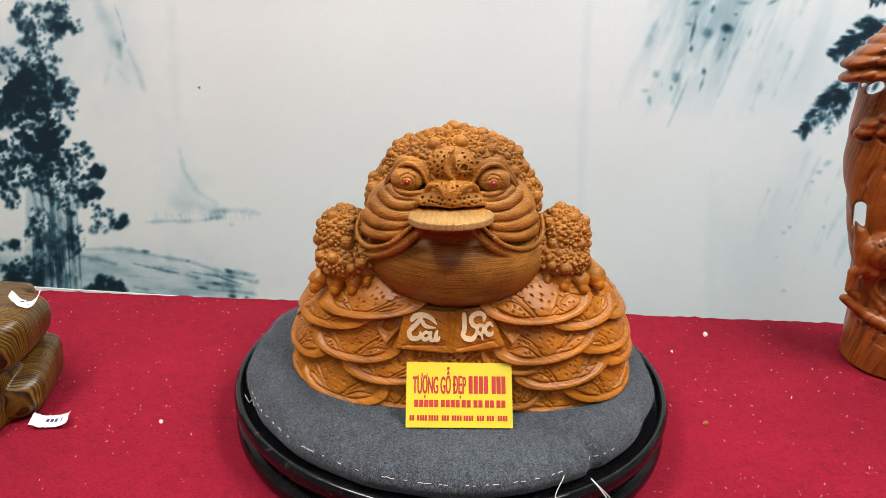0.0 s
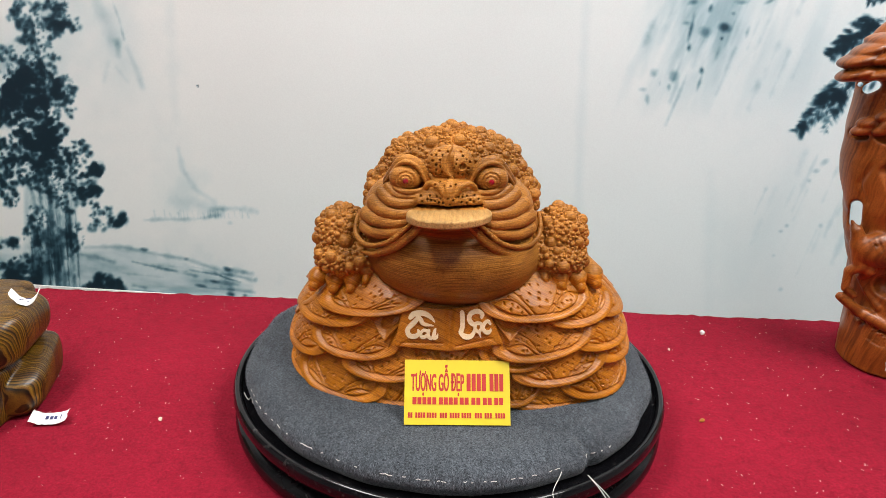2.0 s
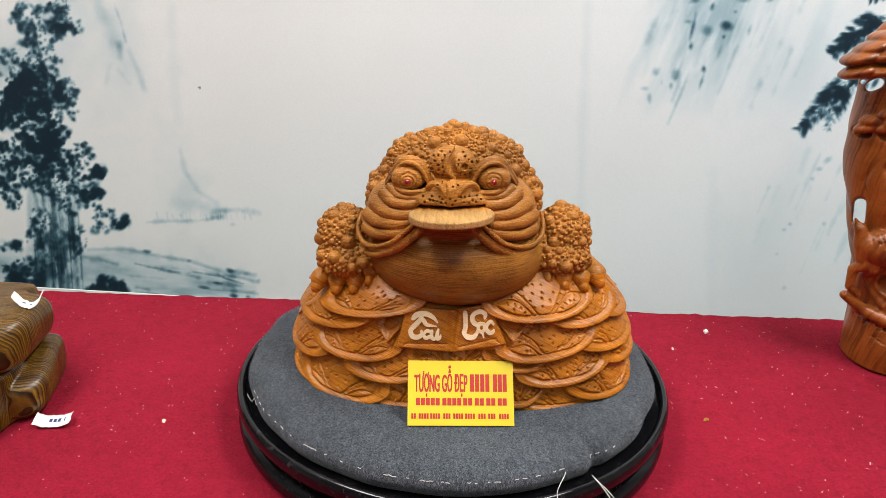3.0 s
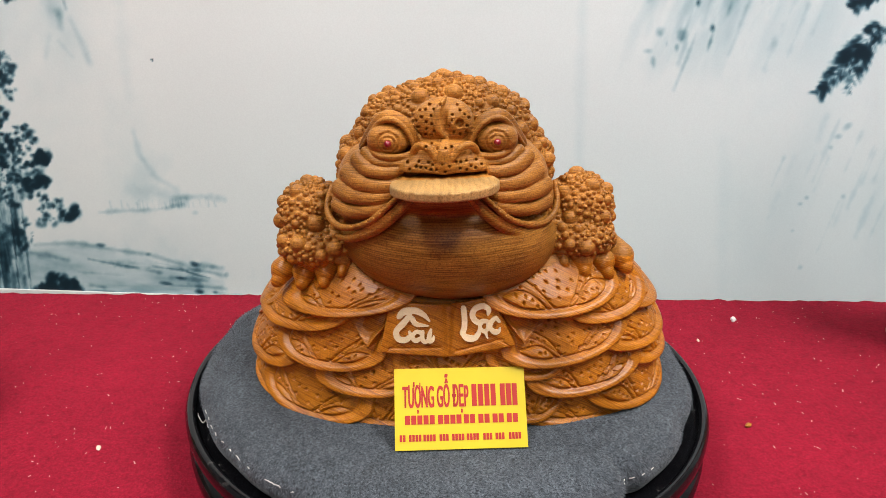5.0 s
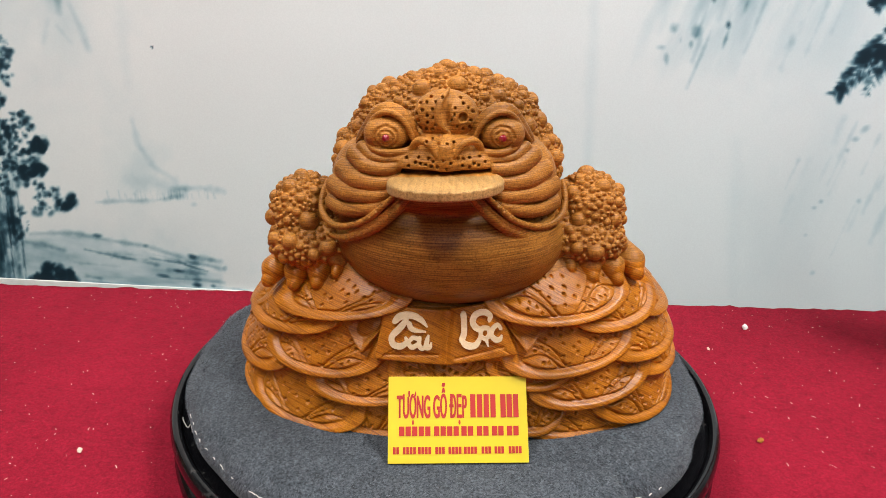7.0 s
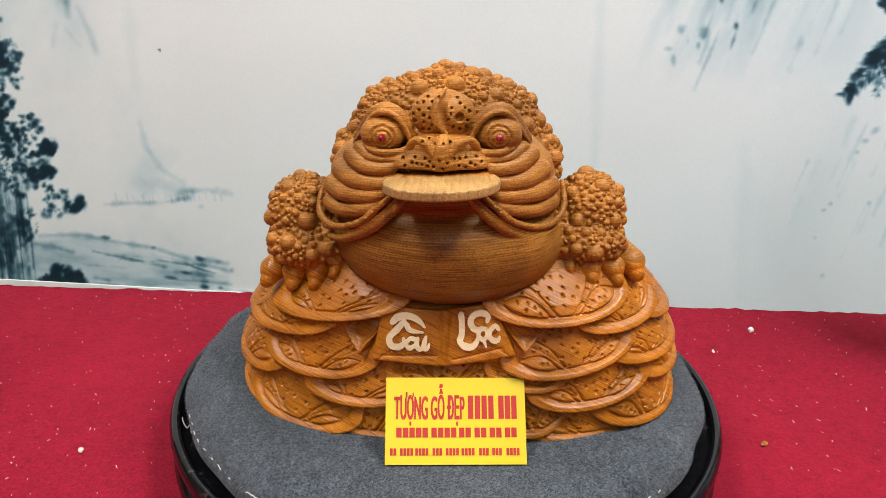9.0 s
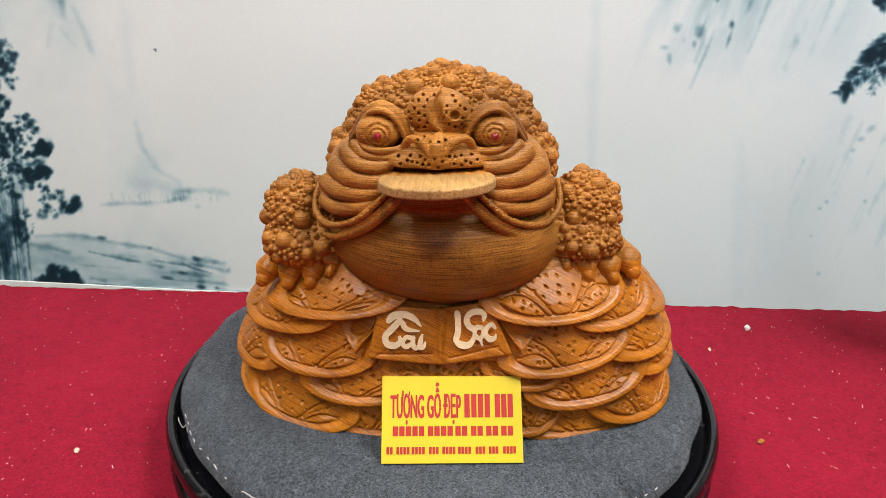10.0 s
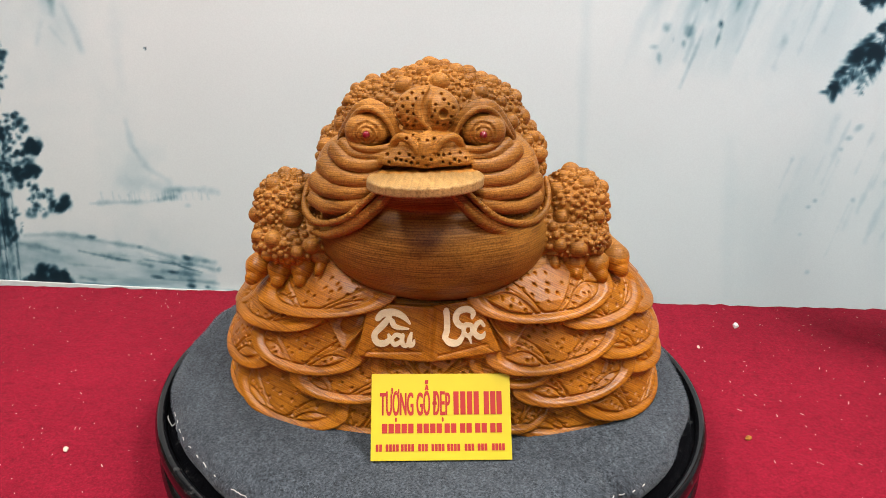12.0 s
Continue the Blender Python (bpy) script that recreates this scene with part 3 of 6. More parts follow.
        for _ in range(26):
            u = 1.4 + 2.9 * d.rng.rand()
            v = 4.5 + 0.1 * (u - 1.4) + (0.9 - 0.12 * (u - 1.4)) * d.rng.rand()
            d.stroke([(u, v), (u + 0.25 + 0.5 * d.rng.rand(), v + 0.04 + 0.09 * d.rng.rand())], 0.024 + 0.03 * d.rng.rand(), 0.10 + 0.28 * d.rng.rand(), 1.0, 0.9)
        for u, v, ru, rv, k in ((4.05, 4.80, 0.10, 0.055, 0.8), (2.58, 4.45, 0.10, 0.04, 0.6), (3.32, 4.62, 0.07, 0.05, 0.5), (3.82, 5.02, 0.10, 0.04, 0.7), (4.12, 5.25, 0.12, 0.06, 0.85), (4.36, 5.27, 0.06, 0.05, 0.6), (3.6, 5.1, 0.12, 0.035, 0.6), (4.55, 4.99, 0.04, 0.05, 0.3), (2.6, 5.2, 0.25, 0.035, 0.6), (3.0, 5.25, 0.3, 0.04, 0.6)):
            d.dab(u, v, ru, rv, 0.15, k, 0.7, 0.6)
        for u, v, r in ((1.66, 5.14, 0.15), (1.84, 5.00, 0.17), (2.08, 5.10, 0.15), (1.95, 5.22, 0.18), (0.62, 5.02, 0.18), (0.30, 4.92, 0.16)):
            d.clump(u, v, r, r * 0.6, 12, 0.75, 0.085)
            d.stroke([(u - r, v + 0.12), (u - 0.4 * r, v - 0.06), (u + 0.3 * r, v - 0.02), (u + r, v + 0.14)], 0.045, 0.6, 0.8, 1.0)
        # trunks under the tree
        for u, w, k in ((0.62, 0.06, 0.45), (0.80, 0.045, 0.6), (0.95, 0.05, 0.7), (1.08, 0.045, 0.55), (1.25, 0.05, 0.5)):
            d.stroke([(u - 0.1, 3.2), (u + 0.05 * d.rng.randn(), 3.8), (u + 0.04 * d.rng.randn(), 4.3), (u + 0.08, 4.8), (u + 0.10, 5.4)], w * 1.3, k * 0.8, 0.9, 1.0)
        d.stroke([(0.55, 0.3), (0.72, 1.1), (0.85, 1.9), (0.80, 2.7), (0.62, 3.3)], 0.045, 0.5, 0.8)
        d.stroke([(0.62, 1.0), (0.95, 1.42)], 0.03, 0.5)
        # crowns
        for u, v, ru, rv, n, k in itertools.chain(CROWN_TOP, CROWN_MIDDLE, CROWN_LOW, CROWN_FILL):
            d.clump(u, v, ru, rv, n, k)
        for _ in range(26):
            u = 0.5 + 0.9 * d.rng.rand()
            d.stroke([(u, 3.6 + d.rng.rand()), (u + 0.06, 4.4 + d.rng.rand())], 0.022, 0.4, 0.9)
        # wet strokes of the falls
        for _ in range(20):
            u, v = 11.5 + 3.4 * d.rng.rand(), -0.3 + 1.8 * d.rng.rand()
            n = 0.3 + 0.8 * d.rng.rand()
            d.stroke([(u, v), (u - 0.42 * n, v + n)], 0.03 + 0.05 * d.rng.rand(), 0.04 + 0.10 * d.rng.rand(), 1.0, 0.9)
        for _ in range(14):
            u, v = 13.6 + 1.8 * d.rng.rand(), 2.5 + 1.6 * d.rng.rand()
            n = 0.4 + 0.7 * d.rng.rand()
            d.stroke([(u, v), (u - 0.45 * n, v + n)], 0.03 + 0.04 * d.rng.rand(), 0.03 + 0.07 * d.rng.rand(), 1.0, 0.9)
        for u, v, ru, rv, turn, k in itertools.chain(SPRAY, SPRAY_LOW):
            d.dab(u, v, ru, rv, turn, k, 0.85, 0.7)
        # pine boughs
        d.needles(15.2, 1.30, 14.14, 2.38, 0.17, 230, 0.75)
        d.needles(15.0, 1.6, 14.62, 2.40, 0.11, 110, 0.72)
        d.needles(15.5, 0.35, 14.72, 1.02, 0.17, 170, 0.78)
        d.needles(16.4, 0.2, 15.2, 0.75, 0.20, 210, 0.8)
        d.needles(16.6, 1.2, 15.0, 1.5, 0.22, 150, 0.8)
        d.needles(16.4, -0.3, 15.4, 0.05, 0.15, 110, 0.8)
        d.needles(17.2, 2.2, 15.6, 2.9, 0.20, 120, 0.5)
        d.dab(3.525, 1.555, 0.036, 0.020, 0.2, 0.95, 0.4, 0.1)

    def colours(self):
        k = np.clip(self.ink, 0, 1)[..., None]
        left = np.clip((self.u[..., None] - 1.0) / 13.0, 0, 1)
        paper = np.array([0.785, 0.800, 0.778]) * (1 - left) + np.array([0.728, 0.800, 0.820]) * left
        paper = paper * (0.93 + 0.07 * smooth_noise(self.u, self.v, 0.45, 3)[..., None])
        c = paper * np.exp(-(np.array([1.55, 0.92, 0.72]) * k + np.array([3.6, 2.85, 2.55]) * k ** 3))
        return np.concatenate([c, np.ones_like(k)], -1)


def printed_wall():
    pitch = 0.0024
    xs = np.concatenate([[-2.6, -1.6], np.arange(-0.96, 0.96, pitch), [1.6, 2.6]])
    zs = np.concatenate([np.arange(-0.2058, 0.46, pitch), [0.8, CEILING_Z]])
    art = InkPrint(xs, zs)
    art.paint()
    nx, nz = len(xs), len(zs)
    x, z = np.meshgrid(xs, zs, indexing="ij")
    verts = np.stack([x, np.full_like(x, WALL_Y), z], -1).reshape(-1, 3)
    i, j = np.meshgrid(np.arange(nx - 1), np.arange(nz - 1), indexing="ij")
    a = (i * nz + j).ravel()
    quads = np.stack([a, a + nz, a + nz + 1, a + 1], 1)
    m, t, b = surface("ink_landscape_print", (0.7, 0.7, 0.7), 0.55, 0, 0.3)
    c = t.nodes.new("ShaderNodeVertexColor")
    c.layer_name = "ink"
    weave = noise_of(t, place(t), 420, 2)
    wide = noise_of(t, place(t), 3, 3)
    col = mix(t, "MULTIPLY", 1.0, c.outputs["Color"], ramp(t, weave, [(0.3, (0.97,)), (0.7, (1.02,))]))
    t.links.new(col, b.inputs["Base Color"])
    bump(t, b, [(wide, 0.15, 0.01), (weave, 0.08, 0.0004)])
    me = arrays_to_mesh("backdrop", verts, quads, [m])
    layer = me.color_attributes.new("ink", "FLOAT_COLOR", "POINT")
    layer.data.foreach_set("color", art.colours().astype(np.float32).ravel())
    tagged(new("backdrop", me), "pale wall print of an ink-wash landscape with pines", "wall print", kind="structure")


# unseen fixture built round each added lamp
def added_ceiling_lamp(x, y):
    base = empty("added_ceiling_lamp", (x, y, CEILING_Z - 0.06))
    part("housing", box((-0.17, -0.62, 0.012), (0.17, 0.62, 0.058), 0.006), LAMP_BODY, base)
    part("diffuser", box((-0.155, -0.60, -0.004), (0.155, 0.60, 0.011), 0.004), LAMP_GLOW, base)
    tagged(base, "long white ceiling light added out of view, with a glowing diffuser", "ceiling light", "ceiling lights")


# ---------------------------------------------------------------- the table and its cloth
TABLE_BACK = 0.909


def table():
    base = empty("display_table", (0, 0.25, FLOOR_Z))
    part("tabletop", box((-1.35, -0.62, -0.044 - FLOOR_Z), (1.35, 0.652, -0.004 - FLOOR_Z), 0.004), TABLE_WOOD, base)
    for x in (-1.25, 1.25):
        for y in (-0.55, 0.58):
            part("leg", box((x - 0.03, y - 0.03, 0), (x + 0.03, y + 0.03, -0.0442 - FLOOR_Z), 0.004), TABLE_WOOD, base)
    tagged(base, "long wooden display table under a red cloth", "table")


def red_cloth():
    """One sheet over the table, with faint waves and a frayed cut edge at the back."""
    rng = np.random.RandomState(4)
    xs = np.linspace(-1.36, 1.36, 280)
    ys = np.concatenate([np.linspace(-0.375, 0.2, 24), np.linspace(0.21, TABLE_BACK - 0.004, 150), [TABLE_BACK]])
    x, y = np.meshgrid(xs, ys, indexing="ij")
    z = 0.0022 * (smooth_noise(x + 3, y + 3, 5.0, 8) - 0.5) * 2 * 0.5
    fray = 0.0007 * (smooth_noise(xs + 5, xs * 0 + 1, 28.0, 9) - 0.5) + 0.0045 * (rng.rand(len(xs)) ** 6) + 0.004 * xs / 0.9
    y[:, -1] += fray
    y[:, -2] += 0.6 * fray
    z[:, -1] += 0.0016 * rng.rand(len(xs))
    nx, ny = x.shape
    verts = np.stack([x, y, z], -1).reshape(-1, 3)
    i, j = np.meshgrid(np.arange(nx - 1), np.arange(ny - 1), indexing="ij")
    a = (i * ny + j).ravel()
    quads = np.stack([a, a + ny, a + ny + 1, a + 1], 1)
    me = arrays_to_mesh("tablecloth", verts, quads, [RED_CLOTH])
    ob = new("tablecloth", me)
    thick = ob.modifiers.new("thickness", "SOLIDIFY")
    thick.thickness, thick.offset = 0.0028, -1
    tagged(ob, "crimson felt tablecloth, linty, with a frayed back edge", "tablecloth")


room()
printed_wall()
for lx, ly, power in LAMPS:
    added_ceiling_lamp(lx, ly)
table()
red_cloth()


# ---------------------------------------------------------------- turntable and cushion
DISC = (0.008, 0.669)
CUSHION = (0.007, 0.668)


def turntable():
    base = empty("turntable", (*DISC, 0))
    low = [(0, 0.0012), (0.2060, 0.0012), (0.2110, 0.0030), (0.2140, 0.0080), (0.2145, 0.0140), (0.2120, 0.0190), (0.2060, 0.0215), (0.2010, 0.0225), (0.2010, 0.0252), (0, 0.0252)]
    part("lower_base", lathe(low, 160), LACQUER, base, smooth=True)
    top = [(0, 0.0255), (0.1961, 0.0255), (0.2074, 0.027), (0.2120, 0.031), (0.2150, 0.037), (0.2150, 0.042), (0.2130, 0.0465), (0.2102, 0.048), (0.2077, 0.0465), (0.2065, 0.0425), (0.2038, 0.0405), (0, 0.0405)]
    part("rotating_plate", lathe(top, 160), LACQUER, base, "glossy black lacquered rotating plate with a raised rim", smooth=True)
    tagged(base, "round black lacquered turntable, dusty, on the red cloth", "turntable")


CUSHION_TOP = 0.0690
CUSHION_R = 0.1985


def cushion_line(t):
    """Radius and height along the pillow's section: flat top, plump shoulder, short wall, tucked hem (t from 0 to 1)."""
    t = np.asarray(t, dtype=float)
    a = np.clip((t - 0.74) / 0.18, 0, 1) * math.pi / 2
    wall = np.clip((t - 0.92) / 0.08, 0, 1)
    flat = np.clip(t / 0.74, 0, 1)
    r = flat * (CUSHION_R - 0.034) + 0.034 * np.sin(a) ** 0.92 - 0.0032 * wall ** 2
    z = CUSHION_TOP - 0.0165 * (1 - np.cos(a)) ** 1.12 - 0.0092 * wall
    return r, z - 0.041


def cushion():
    base = empty("felt_cushion", (*CUSHION, 0.041))
    rng = np.random.RandomState(21)
    waves = [(rng.randint(3, 30), rng.rand() * 6.28, 0.0006 * rng.rand()) for _ in range(16)]

    def sway(a, r, z):
        """Uneven hem, a torn place and a fuller far side."""
        g = np.clip((r - 0.170) / 0.028, 0, 1)
        k = sum(h * np.sin(n * a + p) for n, p, h in waves) - 0.009 * np.exp(-((a - math.radians(308)) / 0.035) ** 2)
        full = 0.5 + 0.5 * np.sin(a - 0.35)
        return r + g * (k + 0.0030 * full), z + g * (0.5 * k + 0.0042 * full * (z > 0.012))
    ts = np.concatenate([np.linspace(0.15, 0.74, 8), np.linspace(0.75, 1.0, 26)])
    rr, zz = cushion_line(ts)
    steps = 320
    ang = 2 * np.pi * np.arange(steps) / steps
    bm = bmesh.new()
    rings = [[bm.verts.new((0, 0, CUSHION_TOP - 0.041))]]
    for r0, z0 in zip(rr, zz):
        r1, z1 = sway(ang, r0, z0)
        rings.append([bm.verts.new(q) for q in zip(r1 * np.cos(ang), r1 * np.sin(ang), z1)])
    r1, _ = sway(ang, rr[-1] - 0.004, 0)
    rings.append([bm.verts.new((q * math.cos(b), q * math.sin(b), 0.0003)) for q, b in zip(r1, ang)])
    rings.append([bm.verts.new((0, 0, 0.0003))])
    for a, b in zip(rings, rings[1:]):
        for i in range(steps):
            n = (i + 1) % steps
            corners = [a[i % len(a)], a[n % len(a)], b[n % len(b)], b[i % len(b)]]
            bm.faces.new(list(dict.fromkeys(corners)))
    bmesh.ops.recalc_face_normals(bm, faces=bm.faces)
    part("cover", bm, GREY_FELT, base, smooth=True)
    # lying pile of the felt, over top, shoulder and wall
    n = 160000
    a = rng.rand(n) * 2 * np.pi
    t = np.where(rng.rand(n) < 0.55, 0.74 * np.sqrt(rng.rand(n)), 0.74 + 0.26 * rng.rand(n))
    r, z = sway(a, *cushion_line(t))
    r2, z2 = sway(a, *cushion_line(np.minimum(t + 0.004, 1.0)))
    down = np.stack([(r2 - r) * np.cos(a), (r2 - r) * np.sin(a), z2 - z], -1)
    down /= np.linalg.norm(down, axis=1)[:, None] + 1e-9
    round_ = np.stack([-np.sin(a), np.cos(a), np.zeros(n)], -1)
    normal = np.cross(round_, down)
    normal *= np.sign(normal[:, 2:3] + 1e-6)
    # lie: one brushed direction on the top, hanging down on the wall
    brushed = -1.0 + 0.75 * rng.randn(n)
    flat = np.stack([np.cos(brushed), np.sin(brushed), np.zeros(n)], -1)
    hang = np.clip((t - 0.78) / 0.12, 0, 1)[:, None]
    lie = flat * (1 - hang) + (down + 0.45 * round_ * rng.randn(n)[:, None]) * hang
    lie -= normal * np.sum(lie * normal, 1)[:, None]
    lie /= np.linalg.norm(lie, axis=1)[:, None] + 1e-9
    length = (0.0010 + 0.0014 * rng.rand(n))[:, None]
    p0 = np.stack([r * np.cos(a), r * np.sin(a), z], -1) - normal * 0.0002
    p1 = p0 + lie * length + normal * (0.0005 + 0.0011 * rng.rand(n))[:, None]
    side = np.cross(lie, normal) * 0.00020
    verts = np.stack([p0 - side, p0 + side, p1 + 0.4 * side, p1 - 0.4 * side], 1).reshape(-1, 3)
    verts[:, 2] = np.maximum(verts[:, 2], 0.0002)
    me = arrays_to_mesh("nap", verts, np.arange(4 * n).reshape(n, 4), [PILE])
    pile = new("nap", me)
    pile.parent = base
    tagged(pile, "short lying fibres of the grey felt", kind="stuff")
    # running stitches round the hem
    for i in range(70):
        b = math.radians(203 + i * 1.6 + 0.8 * rng.rand())
        if rng.rand() < 0.5:
            continue
        w = math.radians(0.5 + 1.1 * rng.rand())
        pts = []
        for q in (0, 0.5, 1):
            r0, z0 = cushion_line(0.885 + 0.006 * rng.rand())
            r1, z1 = sway(b + q * w, r0, z0)
            pts.append(((r1 + 0.0009) * math.cos(b + q * w), (r1 + 0.0009) * math.sin(b + q * w), z1 + 0.0009))
        part("stitch", tube(pts, 0.00030, 5), THREAD, base)
    tagged(base, "round plump grey felt cushion with white hem stitches, worn edge", "cushion")


turntable()
cushion()


# ---------------------------------------------------------------- the carved toad on its mound of overlapping scales
MOUND = (0.0165, 0.668)
MOUND_Z = (0.060, 0.068, 0.100, 0.130, 0.160, 0.180, 0.200)
MOUND_RX = (0.161, 0.1625, 0.1625, 0.1545, 0.136, 0.115, 0.088)
MOUND_RY = (0.112, 0.112, 0.105, 0.098, 0.090, 0.080, 0.066)


def on_mound(degrees, z, out=0.0):
    s, c = math.sin(radians(degrees)), -math.cos(radians(degrees))
    r = (abs(s) ** 2.6 + abs(c) ** 2.6) ** (-1 / 2.6)
    rx, ry = np.interp(z, MOUND_Z, MOUND_RX) + out, np.interp(z, MOUND_Z, MOUND_RY) + out
    return np.array([MOUND[0] + rx * r * s, MOUND[1] + ry * r * c, z])


def add_mound(block):
    s, p = block.window((-0.17, 0.53, 0.055), (0.20, 0.80, 0.205))
    z = p[2]
    rx = (np.interp(z, MOUND_Z, MOUND_RX) - 0.009).astype(np.float32)
    ry = (np.interp(z, MOUND_Z, MOUND_RY) - 0.009).astype(np.float32)
    g = (np.abs((p[0] - MOUND[0]) / rx) ** 2.6 + np.abs((p[1] - MOUND[1]) / ry) ** 2.6) ** (1 / 2.6)
    d = (g - 1) * 0.11
    d = np.maximum(np.maximum(d, z - 0.190), CUSHION_TOP - 0.0008 - z)
    block.join(s, d.astype(np.float32), 0.001)


ARC_ANGLES = np.arange(-400, 401, 2.0)
ARC_POINTS = np.array([on_mound(a, 0.11)[:2] for a in ARC_ANGLES])
ARC_LENGTHS = np.concatenate([[0], np.cumsum(np.linalg.norm(np.diff(ARC_POINTS, axis=0), axis=1))])
ARC_LENGTHS = ARC_LENGTHS - np.interp(0, ARC_ANGLES, ARC_LENGTHS)


def add_scale(block, left, right, tip, lift, rng, rise=0.030, scroll=False):
    """One broad scale lying on the mound: a rim, two lens-shaped fields and a fan between them, with drilled dots.
    It stands off most at its lower edge and runs into the mound rise metres higher up."""
    a, b, c = [np.array([np.interp(q[0], ARC_ANGLES, ARC_LENGTHS), q[1] * 1.12]) for q in (left, right, tip)]
    m = (a + b) / 2
    half = np.linalg.norm(b - a) / 2
    u = (b - a) / (2 * half)
    v = np.array([-u[1], u[0]])
    drop, skew = float((m - c) @ v), float((m - c) @ u)
    top_z = max(left[1], right[1]) + 0.024
    low_z = min(left[1], right[1], tip[1]) - 0.008
    span = np.linspace(left[0] - 8, right[0] + 8, 9)
    corners = np.array([on_mound(t, z, o) for t in span for z in (low_z, top_z) for o in (-0.012, 0.014)])
    s, p = block.window(corners.min(0), corners.max(0))
    x, y, z = p[0] - np.float32(MOUND[0]), p[1] - np.float32(MOUND[1]), p[2]
    rx = (np.interp(z, MOUND_Z, MOUND_RX) - 0.009).astype(np.float32)
    ry = (np.interp(z, MOUND_Z, MOUND_RY) - 0.009).astype(np.float32)
    g = (np.abs(x / rx) ** 2.6 + np.abs(y / ry) ** 2.6) ** np.float32(1 / 2.6)
    w = np.sqrt(x * x + y * y) * (1 - 1 / np.maximum(g, 0.05))
    mid = (left[0] + right[0]) / 2
    angle = np.degrees(np.arctan2(x / rx, -y / ry))
    angle = mid + (angle - mid + 180) % 360 - 180
    arc = np.interp(angle, ARC_ANGLES, ARC_LENGTHS).astype(np.float32)
    hi = z * np.float32(1.12)
    du, dv = arc - np.float32(m[0]), hi - np.float32(m[1])
    pu, pv = du * np.float32(u[0]) + dv * np.float32(u[1]), du * np.float32(v[0]) + dv * np.float32(v[1])
    pu = pu + np.float32(skew / drop) * np.clip(-pv, 0, None)
    e = np.sqrt((pu / half) ** 2 + (np.minimum(pv, 0) / drop) ** 2)
    small = min(half, drop)
    out = (e - 1) * small * (0.75 + 0.25 * np.clip(np.abs(pu) / half, 0, 1))
    fade = np.clip(1 - (pv + drop) / (drop + rise), 0, 1)
    top = (lift + 0.0075) * fade ** 1.25
    # relief: rim band and groove, two puffed lens fields over the rim, a stem fanning out between them
    rim = 1 / (1 + np.exp(-(out + 0.0033) / 0.0003))
    groove = np.exp(-((out + 0.0040) / 0.0009) ** 2)
    relief = 0.0008 * rim - 0.0026 * groove
    inner = out < -0.0046
    su, tv = np.abs(pu) / half, -pv / drop
    edge = np.sqrt(np.clip(1 - su * su, 0.0, 1))
    hump = np.sin(math.pi * np.clip((su - 0.07) / 0.82, 0, 1))
    tall = 0.62 + 0.10 * rng.rand()
    above = (edge - tall * hump - tv) * drop
    lens = (above < 0) & (su > 0.07) & (su < 0.89)
    relief = relief - 0.0024 * np.exp(-(above / 0.0008) ** 2) * inner * (su > 0.05) * (su < 0.92)
    relief = relief + 0.0011 * np.clip(-above / 0.005, 0, 1) * lens * inner
    stem = (su - 0.05 - 0.36 * np.clip(0.9 - tv, 0, None) ** 1.25) * half
    relief = relief - 0.0022 * np.exp(-(stem / 0.0009) ** 2) * inner * (above > 0.0012)
    vein = (su - 0.05 - 0.62 * np.clip(0.75 - tv, 0, None) ** 1.1) * half
    relief = relief - 0.0010 * np.exp(-(vein / 0.0007) ** 2) * inner * (above > 0.0012)
    if scroll:
        out = (np.abs(pu) / half + np.clip(-pv, 0, None) / drop - 1) * small * 0.7
        rim = 1 / (1 + np.exp(-(out + 0.0024) / 0.0003))
        # a hollow curl instead of the fields
        curl = np.sqrt((pu / (half * 0.55)) ** 2 + ((pv + drop * 0.25) / (drop * 0.42)) ** 2)
        relief = -0.0022 * np.exp(-((curl - 0.8) / 0.22) ** 2) + 0.0010 * rim
    dots = []
    for _ in range(0 if scroll else 1500):
        ru, rv = (rng.rand() * 2 - 1) * half, -drop + rng.rand() * (drop + 0.012)
        s1, t1 = abs(ru) / half, -rv / drop
        e1 = math.sqrt(s1 * s1 + max(t1, 0) ** 2)
        if (e1 - 1) * small * 0.8 > -0.0056:
            continue
        arc_t = math.sqrt(max(0, 1 - s1 * s1)) - tall * math.sin(math.pi * min(1, max(0, (s1 - 0.07) / 0.82)))
        gap = (arc_t - t1) * drop
        fan = (s1 - 0.05 - 0.36 * max(0, 0.9 - t1) ** 1.25) * half
        if abs(gap) < 0.0021 or (gap > 0 and -0.0015 < fan < 0.0025) or (gap > 0 and fan < 0 and rng.rand() < 0.8):
            continue
        if all((ru - i) ** 2 + (rv - j) ** 2 > (0.0039 if gap < 0 else 0.0048) ** 2 for i, j in dots):
            dots.append((ru, rv))
        if len(dots) > 40:
            break
    near = (np.abs(w - top) < 0.0055) & inner
    nu, nv = pu[near], pv[near]
    least = np.full(nu.shape, 1.0, dtype=np.float32)
    for i, j in dots:
        size = 0.75 + 0.5 * rng.rand()
        least = np.minimum(least, ((nu - np.float32(i)) ** 2 + (nv - np.float32(j)) ** 2) / np.float32(size))
    relief[near] -= 0.0034 * np.clip((0.00122 - np.sqrt(least)) / np.float32(0.0004), 0, 1)
    face = (w - top - relief) * 0.9
    d = np.maximum(np.maximum(face, out), -w - 0.003)
    d = np.maximum(d, pv - rise)
    rounded = np.sqrt(np.maximum(face + 0.0009, 0) ** 2 + np.maximum(out + 0.0009, 0) ** 2) - 0.0009
    d = np.where((face > -0.0009) & (out > -0.0009), np.maximum(rounded, pv - rise), d)
